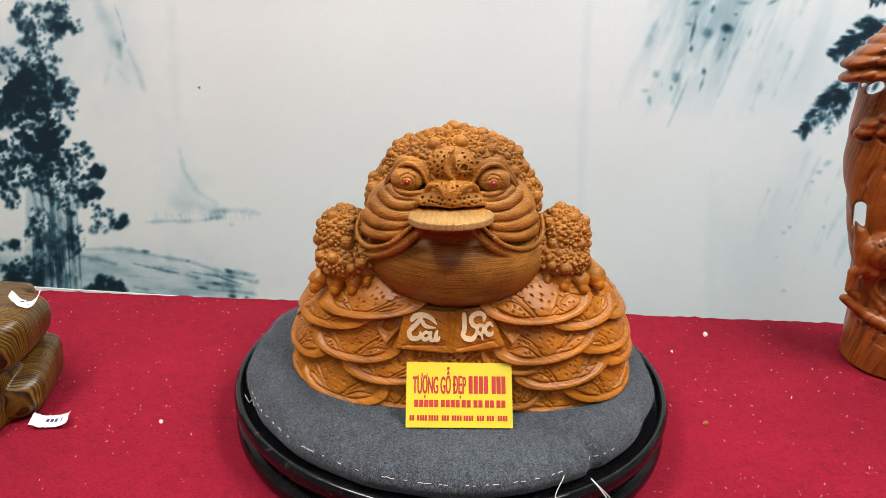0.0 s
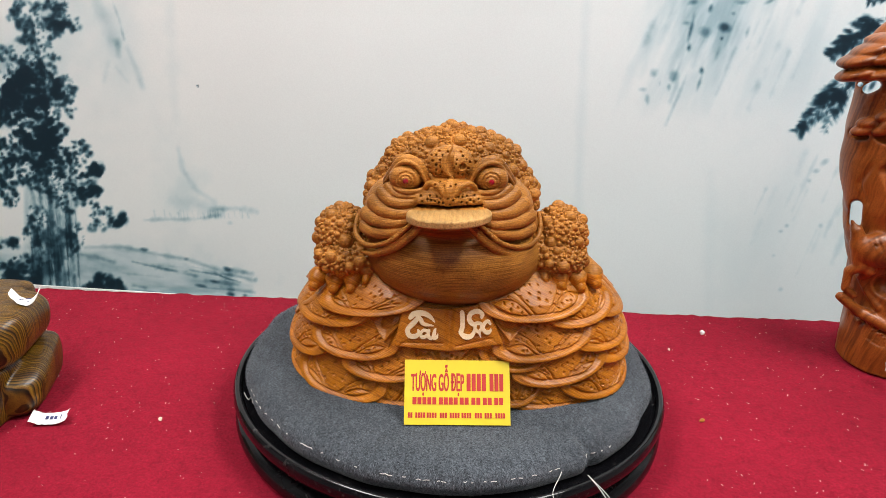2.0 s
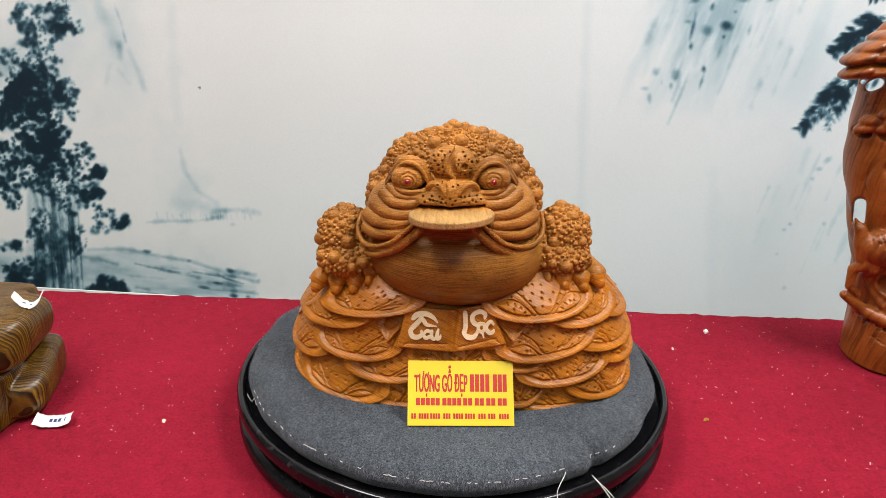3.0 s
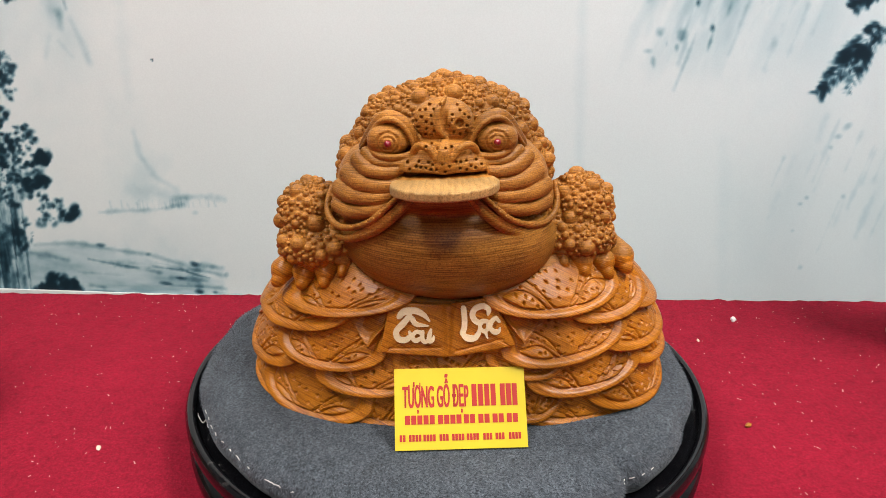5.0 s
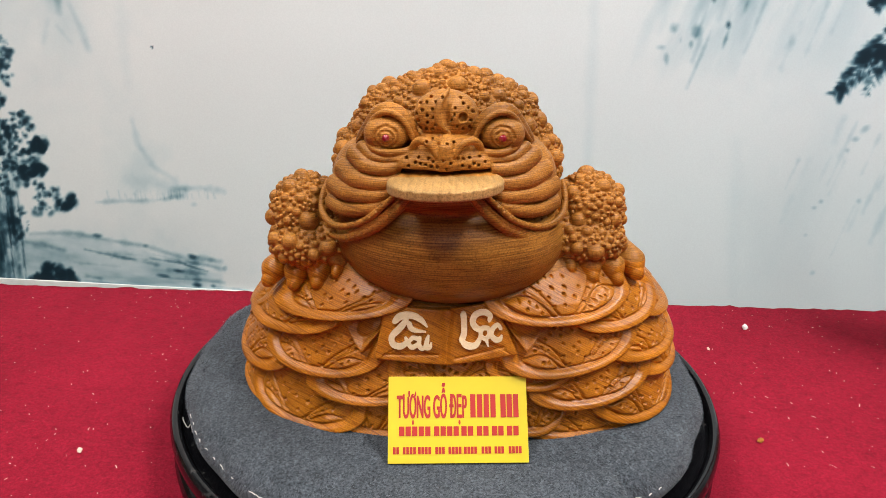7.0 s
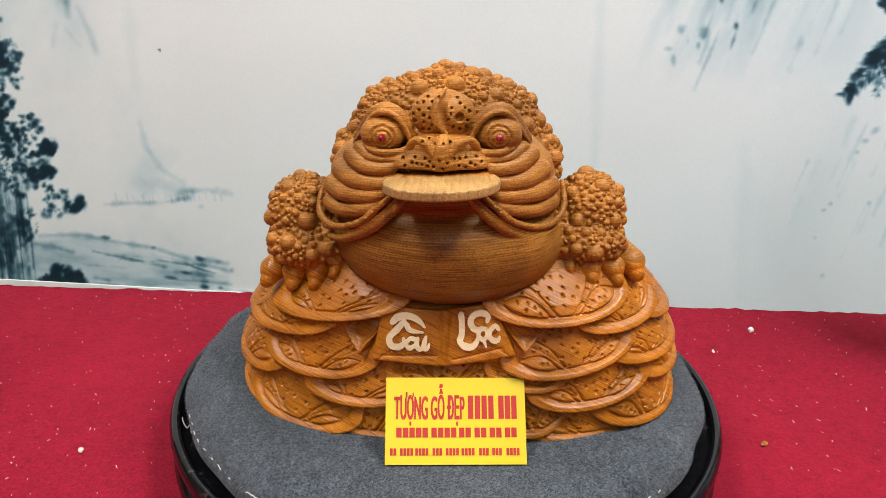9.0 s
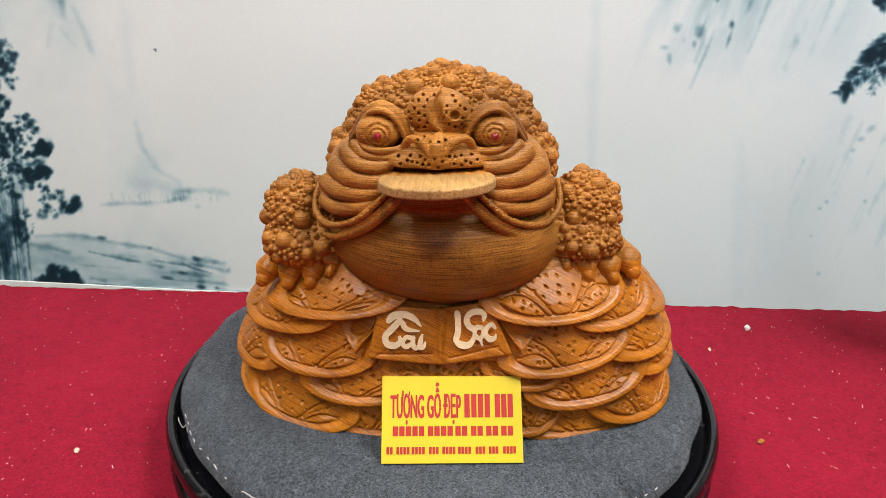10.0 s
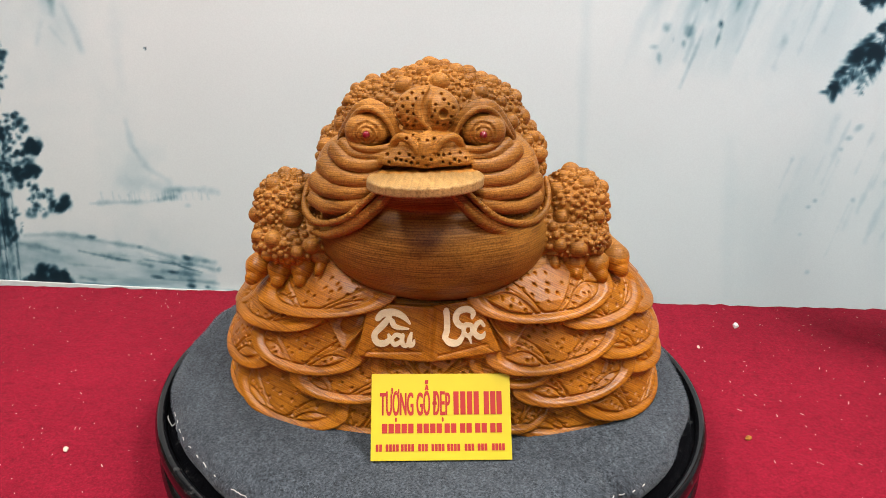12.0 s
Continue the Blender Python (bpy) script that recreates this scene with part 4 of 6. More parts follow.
    d = np.maximum(d, CUSHION_TOP - 0.0008 - z)
    block.join(s, d.astype(np.float32), 0.0004)


def page_frame(low_out, low_in, top_in, top_out):
    """Axes of a page from its corners: middle, across, up, outward, half breadths below and above, half height."""
    lo, li, ti, to = [np.array(q) for q in (low_out, low_in, top_in, top_out)]
    u = (li - lo) + (ti - to)
    u = u * np.sign(u[0]) / np.linalg.norm(u)
    v = (ti + to) / 2 - (li + lo) / 2
    tall = np.linalg.norm(v) / 2
    v = v - u * (v @ u)
    v = v / np.linalg.norm(v)
    n = np.cross(u, v)
    return (lo + li + ti + to) / 4, u, v, n, np.linalg.norm(li - lo) / 2, np.linalg.norm(ti - to) / 2, tall


PAGES = (
    page_frame((-0.0438, 0.5650, 0.1245), (0.0049, 0.5625, 0.1208), (0.0043, 0.5755, 0.1564), (-0.0354, 0.5775, 0.1559)),
    page_frame((0.0531, 0.5645, 0.1312), (0.0052, 0.5625, 0.1212), (0.0046, 0.5755, 0.1568), (0.0332, 0.5770, 0.1610)),
)


def add_book(block):
    """The small open book in front: two curling pages lying back, narrower at their upper edge."""
    for (c, u, v, n, low, high, tall), inward in zip(PAGES, (1, -1)):
        s, p = block.window(c - 0.045, c + 0.045)
        a, b, d = [sum((p[i] - np.float32(c[i])) * np.float32(ax[i]) for i in range(3)) for ax in (u, v, n)]
        wide = low + (high - low) * np.clip(b / (2 * tall) + 0.5, 0, 1)
        curl = 0.0016 * np.cos(np.clip(a / wide, -1, 1) * 1.5) - 0.0024 * np.exp(-((a * inward - wide) / 0.0022) ** 2)
        ledge = (b + tall - 0.0050 - 0.0016 * np.sin(60 * a)) * 0.9
        curl = curl - 0.0011 * np.exp(-(ledge / 0.0006) ** 2) * (np.abs(a) < wide - 0.006)
        ledge = (b + tall - 0.0105 + 25 * a * a) * 0.9
        curl = curl - 0.0008 * np.exp(-(ledge / 0.0005) ** 2) * (a * inward < 0.004) * (a * inward > -wide + 0.004)
        d = d - curl + 0.0010
        r = 0.0010
        q = [np.abs(a) - (wide - r), np.abs(b) - (tall - r), np.abs(d + 0.0035) - (0.0035 - r)]
        f = np.sqrt(sum(np.maximum(e, 0) ** 2 for e in q)) + np.minimum(np.maximum(np.maximum(q[0], q[1]), q[2]), 0) - r
        block.join(s, f.astype(np.float32), 0.0004)
    block.slab((0.0055, 0.5790, 0.1365), ((1, 0, 0), (0, 0.36, 0.93), (0, -0.93, 0.36)), (0.036, 0.017, 0.0075), 0.003, 0.001)


def scatter_warts(block, verts, normals, sizes, rng, keep):
    """Warts of falling size, none crowding another; returns their centres and radii."""
    placed_c, placed_r = np.zeros((0, 3)), np.zeros(0)
    idx = np.nonzero(keep)[0]
    for lo, hi, tries, gap, sunk in sizes:
        pick = idx[rng.randint(0, len(idx), tries)]
        for i in pick:
            r = lo + (hi - lo) * rng.rand()
            c = verts[i] - normals[i] * r * sunk
            if len(placed_r) and np.any(np.sum((placed_c - c) ** 2, 1) < (gap * (placed_r + r)) ** 2):
                continue
            placed_c, placed_r = np.vstack([placed_c, c]), np.append(placed_r, r)
            block.ellipsoid(c, (r, r, r * 0.97), 0.0002)
    return placed_c, placed_r


def bent(block, points, radii, k):
    """A strand along a smooth curve through the points."""
    line = smooth_line([(*p, r) for p, r in zip(points, radii)], 5)
    block.strand([tuple(q[:3]) for q in line], [q[3] for q in line], k)


def bent_cut(block, points, radii, k):
    """A groove along a smooth curve through the points."""
    line = smooth_line([(*p, r) for p, r in zip(points, radii)], 5)
    block.strand([tuple(q[:3]) for q in line], [q[3] for q in line], k, True)


def face(x, y, z):
    """The toad's own frame: it looks a little aside and leans a little."""
    return (x - 0.002 + 0.05 * (y - 0.58), y, z + 0.033 * x)


def mirrored(points, side):
    return [face(-side * x, y, z) for x, y, z in points]


EYE = (-0.0349, 0.5828, 0.2706)
COIN = (-0.0005, 0.5485, 0.2495)


def carve_back(k, rng):
    """Back, head and upper arms under a crust of warts."""
    k.ellipsoid(face(0.0, 0.672, 0.214), (0.0785, 0.1020, 0.0745), 0.004)
    for side in (-1, 1):
        k.ellipsoid(mirrored([(-0.0365, 0.652, 0.2632)], side)[0], (0.0252, 0.036, 0.0252), 0.010)
        k.ellipsoid(mirrored([(-0.0190, 0.647, 0.2740)], side)[0], (0.0205, 0.034, 0.0205), 0.010)
        k.ellipsoid(mirrored([(-0.0580, 0.652, 0.2380)], side)[0], (0.0195, 0.036, 0.0225), 0.008)
    k.ellipsoid(face(0.002, 0.642, 0.2790), (0.0240, 0.036, 0.0228), 0.008)
    for top, low in (((-0.0970, 0.639, 0.1990), (-0.0915, 0.624, 0.1835)), ((0.1030, 0.642, 0.2065), (0.0985, 0.627, 0.1915))):
        k.ellipsoid(top, (0.0232, 0.031, 0.0248), 0.004)
        k.ellipsoid(low, (0.0272, 0.029, 0.0160), 0.004)
        k.ellipsoid((low[0] * 0.82, low[1] + 0.002, low[2] + 0.001), (0.0210, 0.025, 0.0165), 0.004)
    verts, quads = k.skin(3)
    normals = np.zeros_like(verts)
    n = np.cross(verts[quads[:, 2]] - verts[quads[:, 0]], verts[quads[:, 3]] - verts[quads[:, 1]])
    for i in range(4):
        np.add.at(normals, quads[:, i], n)
    normals /= np.linalg.norm(normals, axis=1)[:, None] + 1e-12
    keep = (verts[:, 2] > 0.166) & ~((np.abs(verts[:, 0]) < 0.066) & (verts[:, 2] < 0.250) & (verts[:, 1] < 0.62))
    scatter_warts(k, verts, normals, [(0.0054, 0.0070, 600, 1.30, 0.22), (0.0034, 0.0045, 1300, 1.07, 0.08), (0.0020, 0.0027, 10000, 1.0, -0.15), (0.0012, 0.0016, 45000, 0.97, -0.50)], rng, keep)


def carve_eye(k, side):
    k.ellipsoid(mirrored([(-0.0360, 0.602, 0.2685)], side)[0], (0.0160, 0.0160, 0.0118), 0.002)
    eye = mirrored([EYE], side)[0]
    k.ellipsoid((eye[0], eye[1] - 0.0085, eye[2] + 0.0014), (0.0138, 0.0076, 0.0096), 0.0006, True)
    k.ellipsoid(eye, (0.0136, 0.0112, 0.0106), 0.0003)
    # raised iris between two turned grooves
    hub = mirrored([(EYE[0] + 0.0004, EYE[1], EYE[2])], side)[0]
    k.ellipsoid((hub[0], hub[1] - 0.0068, hub[2]), (0.0060, 0.0046, 0.0060), 0.0008)
    for r, tube_r, sunk in ((0.0068, 0.0011, 0.0100), (0.0042, 0.0008, 0.0112)):
        ring = [(hub[0] + r * math.cos(q), hub[2] + r * math.sin(q)) for q in np.linspace(0, 2 * math.pi, 25)]
        k.strand([(x, max(k.front(x, z) or 0, hub[1] - sunk), z) for x, z in ring], [tube_r] * 25, 0.0003, True)
    # overhanging brow with its long tail, upper and lower lid
    brow = [(-0.0175, 0.5778, 0.2664), (-0.0215, 0.5773, 0.2759), (-0.0272, 0.5778, 0.2822), (-0.0342, 0.5788, 0.2846), (-0.0410, 0.5823, 0.2812), (-0.0470, 0.5878, 0.2726), (-0.0545, 0.5953, 0.2619)]
    bent(k, mirrored(brow, side), [0.0012, 0.0014, 0.0015, 0.0016, 0.0016, 0.0017, 0.0010], 0.0010)
    bent(k, mirrored([(x * 0.995, y + 0.0060, z + 0.0006) for x, y, z in brow], side), [0.0024, 0.0030, 0.0034, 0.0034, 0.0034, 0.0032, 0.0020], 0.002)
    bent(k, mirrored([(x * 0.97 - 0.0004, y + 0.0016, z - 0.0042) for x, y, z in brow[1:6]], side), [0.0004, 0.0007, 0.0008, 0.0007, 0.0004], 0.0004)
    lid = [(-0.0190, 0.5735, 0.2640), (-0.0250, 0.5720, 0.2624), (-0.0336, 0.5725, 0.2616), (-0.0420, 0.5770, 0.2630), (-0.0475, 0.5850, 0.2665)]
    bent(k, mirrored(lid, side), [0.0012, 0.0018, 0.0021, 0.0018, 0.0012], 0.0006)


FOLDS = (
    [(-0.0200, 0.5725, 0.2610), (-0.0285, 0.5720, 0.2574), (-0.0410, 0.5765, 0.2574), (-0.0500, 0.5870, 0.2618)],
    [(-0.0225, 0.5715, 0.2560), (-0.0320, 0.5715, 0.2516), (-0.0450, 0.5775, 0.2516), (-0.0545, 0.5900, 0.2562)],
    [(-0.0245, 0.5695, 0.2475), (-0.0350, 0.5705, 0.2430), (-0.0510, 0.5800, 0.2424), (-0.0622, 0.5970, 0.2445)],
    [(-0.0280, 0.5680, 0.2400), (-0.0400, 0.5705, 0.2350), (-0.0570, 0.5825, 0.2328), (-0.0690, 0.6010, 0.2332)],
    [(-0.0335, 0.5670, 0.2322), (-0.0440, 0.5705, 0.2268), (-0.0590, 0.5830, 0.2222), (-0.0705, 0.6010, 0.2215)],
)
RIM = [(-0.0255, 0.5600, 0.2405), (-0.0340, 0.5620, 0.2318), (-0.0440, 0.5665, 0.2218), (-0.0575, 0.5775, 0.2132), (-0.0700, 0.5905, 0.2095), (-0.0785, 0.6030, 0.2130), (-0.0806, 0.6130, 0.2200), (-0.0790, 0.6220, 0.2290)]


def carve_cheek(k, side):
    """Cheek pouch: five rolls hung over one another inside a corded rim, the jaw band under it."""
    k.ellipsoid(mirrored([(-0.046, 0.6125, 0.236)], side)[0], (0.0270, 0.031, 0.0270), 0.003)
    k.ellipsoid(mirrored([(-0.064, 0.6160, 0.222)], side)[0], (0.0140, 0.020, 0.0150), 0.003)
    for line, r in zip(FOLDS, (0.0030, 0.0052, 0.0058, 0.0056, 0.0050)):
        bent(k, mirrored(line, side), [r * 0.42, r * 0.84, r * 1.04, r * 1.22], 0.0001)
        # the crease that undercuts each roll
        crease = [(x * 1.005, y - r * 0.70, z - r * 0.86) for x, y, z in line]
        crease = [(x, y, z) if i < 3 else (x, y + 0.002, z) for i, (x, y, z) in enumerate(crease)]
        bent_cut(k, mirrored(crease, side), [0.0006, 0.0015, 0.0017, 0.0008], 0.0008)
    bent(k, mirrored(RIM, side), [0.0014, 0.0018, 0.0020, 0.0021, 0.0022, 0.0022, 0.0021, 0.0016], 0.0006)
    line = smooth_line(RIM, 5)
    for p in line[6:30:2]:
        x, y, z = mirrored([(p[0] + 0.0012, p[1], p[2] + 0.0030)], side)[0]
        f = k.front(x, z)
        if f:
            k.strand([(x, f - 0.001, z), (x, f + 0.0014, z)], [0.0007, 0.0006], 0.0003, True)
    bent(k, mirrored([(-0.0175, 0.5610, 0.2385), (-0.0275, 0.5625, 0.2275), (-0.0420, 0.5690, 0.2145), (-0.0600, 0.5830, 0.2035), (-0.0720, 0.5960, 0.2000)], side), [0.0020, 0.0030, 0.0034, 0.0028, 0.0014], 0.0012)
    bent(k, mirrored([(-0.0215, 0.5605, 0.2395), (-0.0310, 0.5620, 0.2290), (-0.0430, 0.5670, 0.2180), (-0.0580, 0.5785, 0.2085)], side), [0.0010, 0.0012, 0.0012, 0.0006], 0.0004)


def carve_snout(k, rng):
    k.ellipsoid(face(0.001, 0.594, 0.2640), (0.0190, 0.0300, 0.0090), 0.004)
    for z, half, y, r in ((0.2660, 0.0125, 0.5730, 0.0050), (0.2612, 0.0165, 0.5690, 0.0056), (0.2565, 0.0225, 0.5655, 0.0044)):
        k.strand([face(0.0015 - half, y + 0.002, z - 0.0008), face(0.0015, y - 0.0022, z), face(0.0015 + half, y + 0.002, z - 0.0008)], [r * 0.85, r, r * 0.85], 0.005)
    k.strand([face(0.0020, 0.5680, 0.2690), face(0.0020, 0.5615, 0.2660), face(0.0020, 0.5592, 0.2605)], [0.0036, 0.0034, 0.0026], 0.004)
    for side in (-1, 1):
        bent_cut(k, [face(0.0018 + side * x, y, z) for x, y, z in ((0.0065, 0.5575, 0.2690), (0.0090, 0.5585, 0.2650), (0.0140, 0.5600, 0.2625))], [0.0008, 0.0014, 0.0008], 0.002)
        k.ellipsoid(face(0.0025 + side * 0.0148, 0.5630, 0.2672), (0.0034, 0.0075, 0.0024), 0.0010, True)
        wing = [(0.0205, 0.5720, 0.2615), (0.0192, 0.5695, 0.2672), (0.0150, 0.5655, 0.2708), (0.0105, 0.5625, 0.2702), (0.0072, 0.5610, 0.2668), (0.0055, 0.5600, 0.2630)]
        bent(k, [face(0.0022 + side * x, y, z) for x, y, z in wing], [0.0012, 0.0018, 0.0020, 0.0018, 0.0013, 0.0007], 0.0014)
    # forehead boss with its crescent slit and large hole
    k.ellipsoid(face(0.0005, 0.5915, 0.2808), (0.0196, 0.0180, 0.0150), 0.0010)
    curve = [face(*p) for p in ((0.0012, 0.5850, 0.2965), (-0.0022, 0.5768, 0.2915), (-0.0036, 0.5738, 0.2845), (-0.0012, 0.5725, 0.2775), (0.0035, 0.5738, 0.2735))]
    bent(k, curve, [0.0012, 0.0020, 0.0022, 0.0019, 0.0010], 0.0010)
    bent_cut(k, [(x + 0.0042, y + 0.0008, z + 0.0006) for x, y, z in curve], [0.0010, 0.0023, 0.0028, 0.0024, 0.0010], 0.0006)
    hx, hy, hz = face(0.0110, 0.576, 0.2818)
    k.ellipsoid((hx, k.front(hx, hz) or 0.578, hz), (0.0029, 0.0055, 0.0029), 0.0004, True)
    # drilled dots of boss and lip
    holes = []
    for _ in range(1600):
        x, z = -0.019 + 0.038 * rng.rand(), 0.2690 + 0.026 * rng.rand()
        if (x / 0.0182) ** 2 + ((z - 0.2815) / 0.0130) ** 2 < 1 and (x - 0.0110) ** 2 + (z - 0.2818) ** 2 > 0.0046 ** 2 and not -0.0058 < x + 0.0005 - 8 * (z - 0.2845) ** 2 * 9 < 0.0040:
            if all((x - a) ** 2 + (z - b) ** 2 > 0.0034 ** 2 for a, b in holes):
                holes.append((x, z))
    for i in range(120):
        x, z = -0.022 + 0.048 * rng.rand(), 0.2555 + 0.0058 * rng.rand()
        if all((x - a) ** 2 + (z - b) ** 2 > 0.0029 ** 2 for a, b in holes):
            holes.append((x, z))
    for x, z in holes:
        x, y, z = face(x, 0.57, z)
        y = k.front(x, z)
        if y:
            r = 0.00085 + 0.00030 * rng.rand()
            k.strand([(x, y - 0.001, z + 0.0004), (x, y + 0.0026, z - 0.0006)], [r, r * 0.9], 0.0002, True)


def carve_coin(k):
    k.slab(face(0.003, 0.560, 0.2525), ((1, 0, 0.033), (0, 1, 0), (-0.033, 0, 1)), (0.0265, 0.013, 0.0013), 0.001, 0.0008, True)
    s, p = k.window((-0.045, 0.505, 0.235), (0.045, 0.595, 0.27))
    h = (p[2] - COIN[2]) + 0.10 * (p[1] - COIN[1]) - 0.055 * (p[0] - COIN[0])
    r = np.sqrt((p[0] - COIN[0]) ** 2 + (p[1] - COIN[1]) ** 2)
    h = h + 0.00025 * np.sin(900 * p[0] + 3 * np.sin(70 * p[1])) * (h > 0)
    q0, q1 = r - 0.0335 + 0.0012, np.abs(h) - 0.0030 + 0.0012
    d = np.sqrt(np.maximum(q0, 0) ** 2 + np.maximum(q1, 0) ** 2) + np.minimum(np.maximum(q0, q1), 0) - 0.0012
    k.join(s, d.astype(np.float32), 0.0)


def carve_feet(k):
    toes = ((-0.1150, 0.620, 0.1640, 1.10), (-0.0995, 0.612, 0.1655, 1.02), (-0.0830, 0.607, 0.1690, 0.98), (-0.0700, 0.608, 0.1765, 0.70), (0.1310, 0.624, 0.1770, 1.20), (0.1155, 0.614, 0.1765, 1.08), (0.1005, 0.609, 0.1795, 0.98), (0.0855, 0.610, 0.1855, 0.76))
    for x, y, z, g in toes:
        lean = (0.007 if g > 1.05 else 0.002) * (1 if x > 0 else -1)
        bent(k, [(x * 0.95, y + 0.022, z + 0.004), (x, y + 0.003, z - 0.0008), (x + 0.3 * lean, y - 0.0030, z - 0.0030)], [0.0060 * g, 0.0078 * g, 0.0074 * g], 0.0003)
        k.ellipsoid((x + 0.15 * lean, y, z - 0.0008), (0.0088 * g, 0.0085 * g, 0.0068 * g), 0.001)
        bent_cut(k, [(x + 0.3 * lean - 0.007 * g, y - 0.0040, z - 0.0050), (x + 0.3 * lean, y - 0.0082, z - 0.0025), (x + 0.3 * lean + 0.007 * g, y - 0.0040, z - 0.0050)], [0.0005, 0.0008, 0.0005], 0.0006)
        bent(k, [(x + 0.3 * lean, y - 0.0035, z - 0.0045), (x + 0.7 * lean, y - 0.0085, z - 0.0080), (x + lean, y - 0.0075, z - 0.0108)], [0.0056 * g, 0.0044 * g, 0.0012], 0.0002)


# scales of the mound: left end, right end, lowest point (bearing in degrees, height), stand-off
SKIRT = (((-100, 0.086), (-36, 0.088), (-62, 0.0660), 0.0060), ((-60, 0.084), (-22, 0.080), (-38, 0.0660), 0.0100), ((-30, 0.084), (-10, 0.084), (-20, 0.0660), 0.0040), ((-16, 0.090), (12, 0.092), (-2, 0.0690), 0.0030), ((8, 0.092), (25, 0.092), (16, 0.0720), 0.0045), ((12, 0.080), (58, 0.078), (30, 0.0655), 0.0030), ((31, 0.0935), (84, 0.085), (47, 0.0700), 0.0075))
LOWER = (((-37, 0.1015), (-8, 0.1025), (-24, 0.0890), 0.0070), ((-18, 0.1160), (12, 0.1190), (-4, 0.0985), 0.0045), ((5, 0.1190), (25, 0.1145), (15, 0.1035), 0.0055), ((15, 0.1045), (50, 0.1085), (28, 0.0905), 0.0085), ((46, 0.1100), (96, 0.1060), (60, 0.0965), 0.0050))
MIDDLE = (((-98, 0.1080), (-44, 0.1080), (-61, 0.0925), 0.0070), ((-54, 0.1195), (-19, 0.1210), (-34, 0.1045), 0.0085), ((36, 0.1270), (84, 0.1230), (49, 0.1135), 0.0070), ((9, 0.1265), (47, 0.1385), (24, 0.1140), 0.0090))
UPPER = (((-104, 0.1320), (-60, 0.1420), (-78, 0.1230), 0.0050), ((-77, 0.1330), (-32, 0.1410), (-47, 0.1265), 0.0080), ((50, 0.1480), (98, 0.1430), (66, 0.1360), 0.0060), ((29, 0.1490), (72, 0.1570), (42, 0.1395), 0.0080), ((-58, 0.1490), (-14, 0.1610), (-35, 0.1425), 0.0105), ((5, 0.1660), (53, 0.1700), (24, 0.1480), 0.0105))
SCROLLS = (((-32, 0.1390), (-19, 0.1500), (-23, 0.1245), 0.0060), ((8, 0.1570), (23, 0.1470), (14, 0.1300), 0.0060))


def carve_toad(step):
    rng = np.random.RandomState(7)
    k = Carving((-0.162, 0.500, 0.064), (0.194, 0.800, 0.320), step)
    carve_back(k, rng)
    # belly and throat
    k.ellipsoid((0.0050, 0.622, 0.1935), (0.0780, 0.067, 0.0450), 0.002)
    k.ellipsoid(face(0.001, 0.600, 0.236), (0.052, 0.036, 0.020), 0.004)
    for side in (-1, 1):
        carve_cheek(k, side)
        carve_eye(k, side)
    carve_snout(k, rng)
    carve_coin(k)
    add_mound(k)
    carve_feet(k)
    for left, right, tip, lift in itertools.chain(SKIRT, LOWER, MIDDLE, UPPER):
        add_scale(k, left, right, tip, lift, rng)
    for left, right, tip, lift in SCROLLS:
        add_scale(k, left, right, tip, lift, rng, 0.012, True)
    for z, lift, start in ((0.088, 0.006, 92), (0.118, 0.006, 104), (0.150, 0.007, 96)):
        for i in range(4):
            a = start + i * 42
            add_scale(k, (a, z), (a + 50, z), (a + 25, z - 0.020), lift, rng)
    add_book(k)
    return k


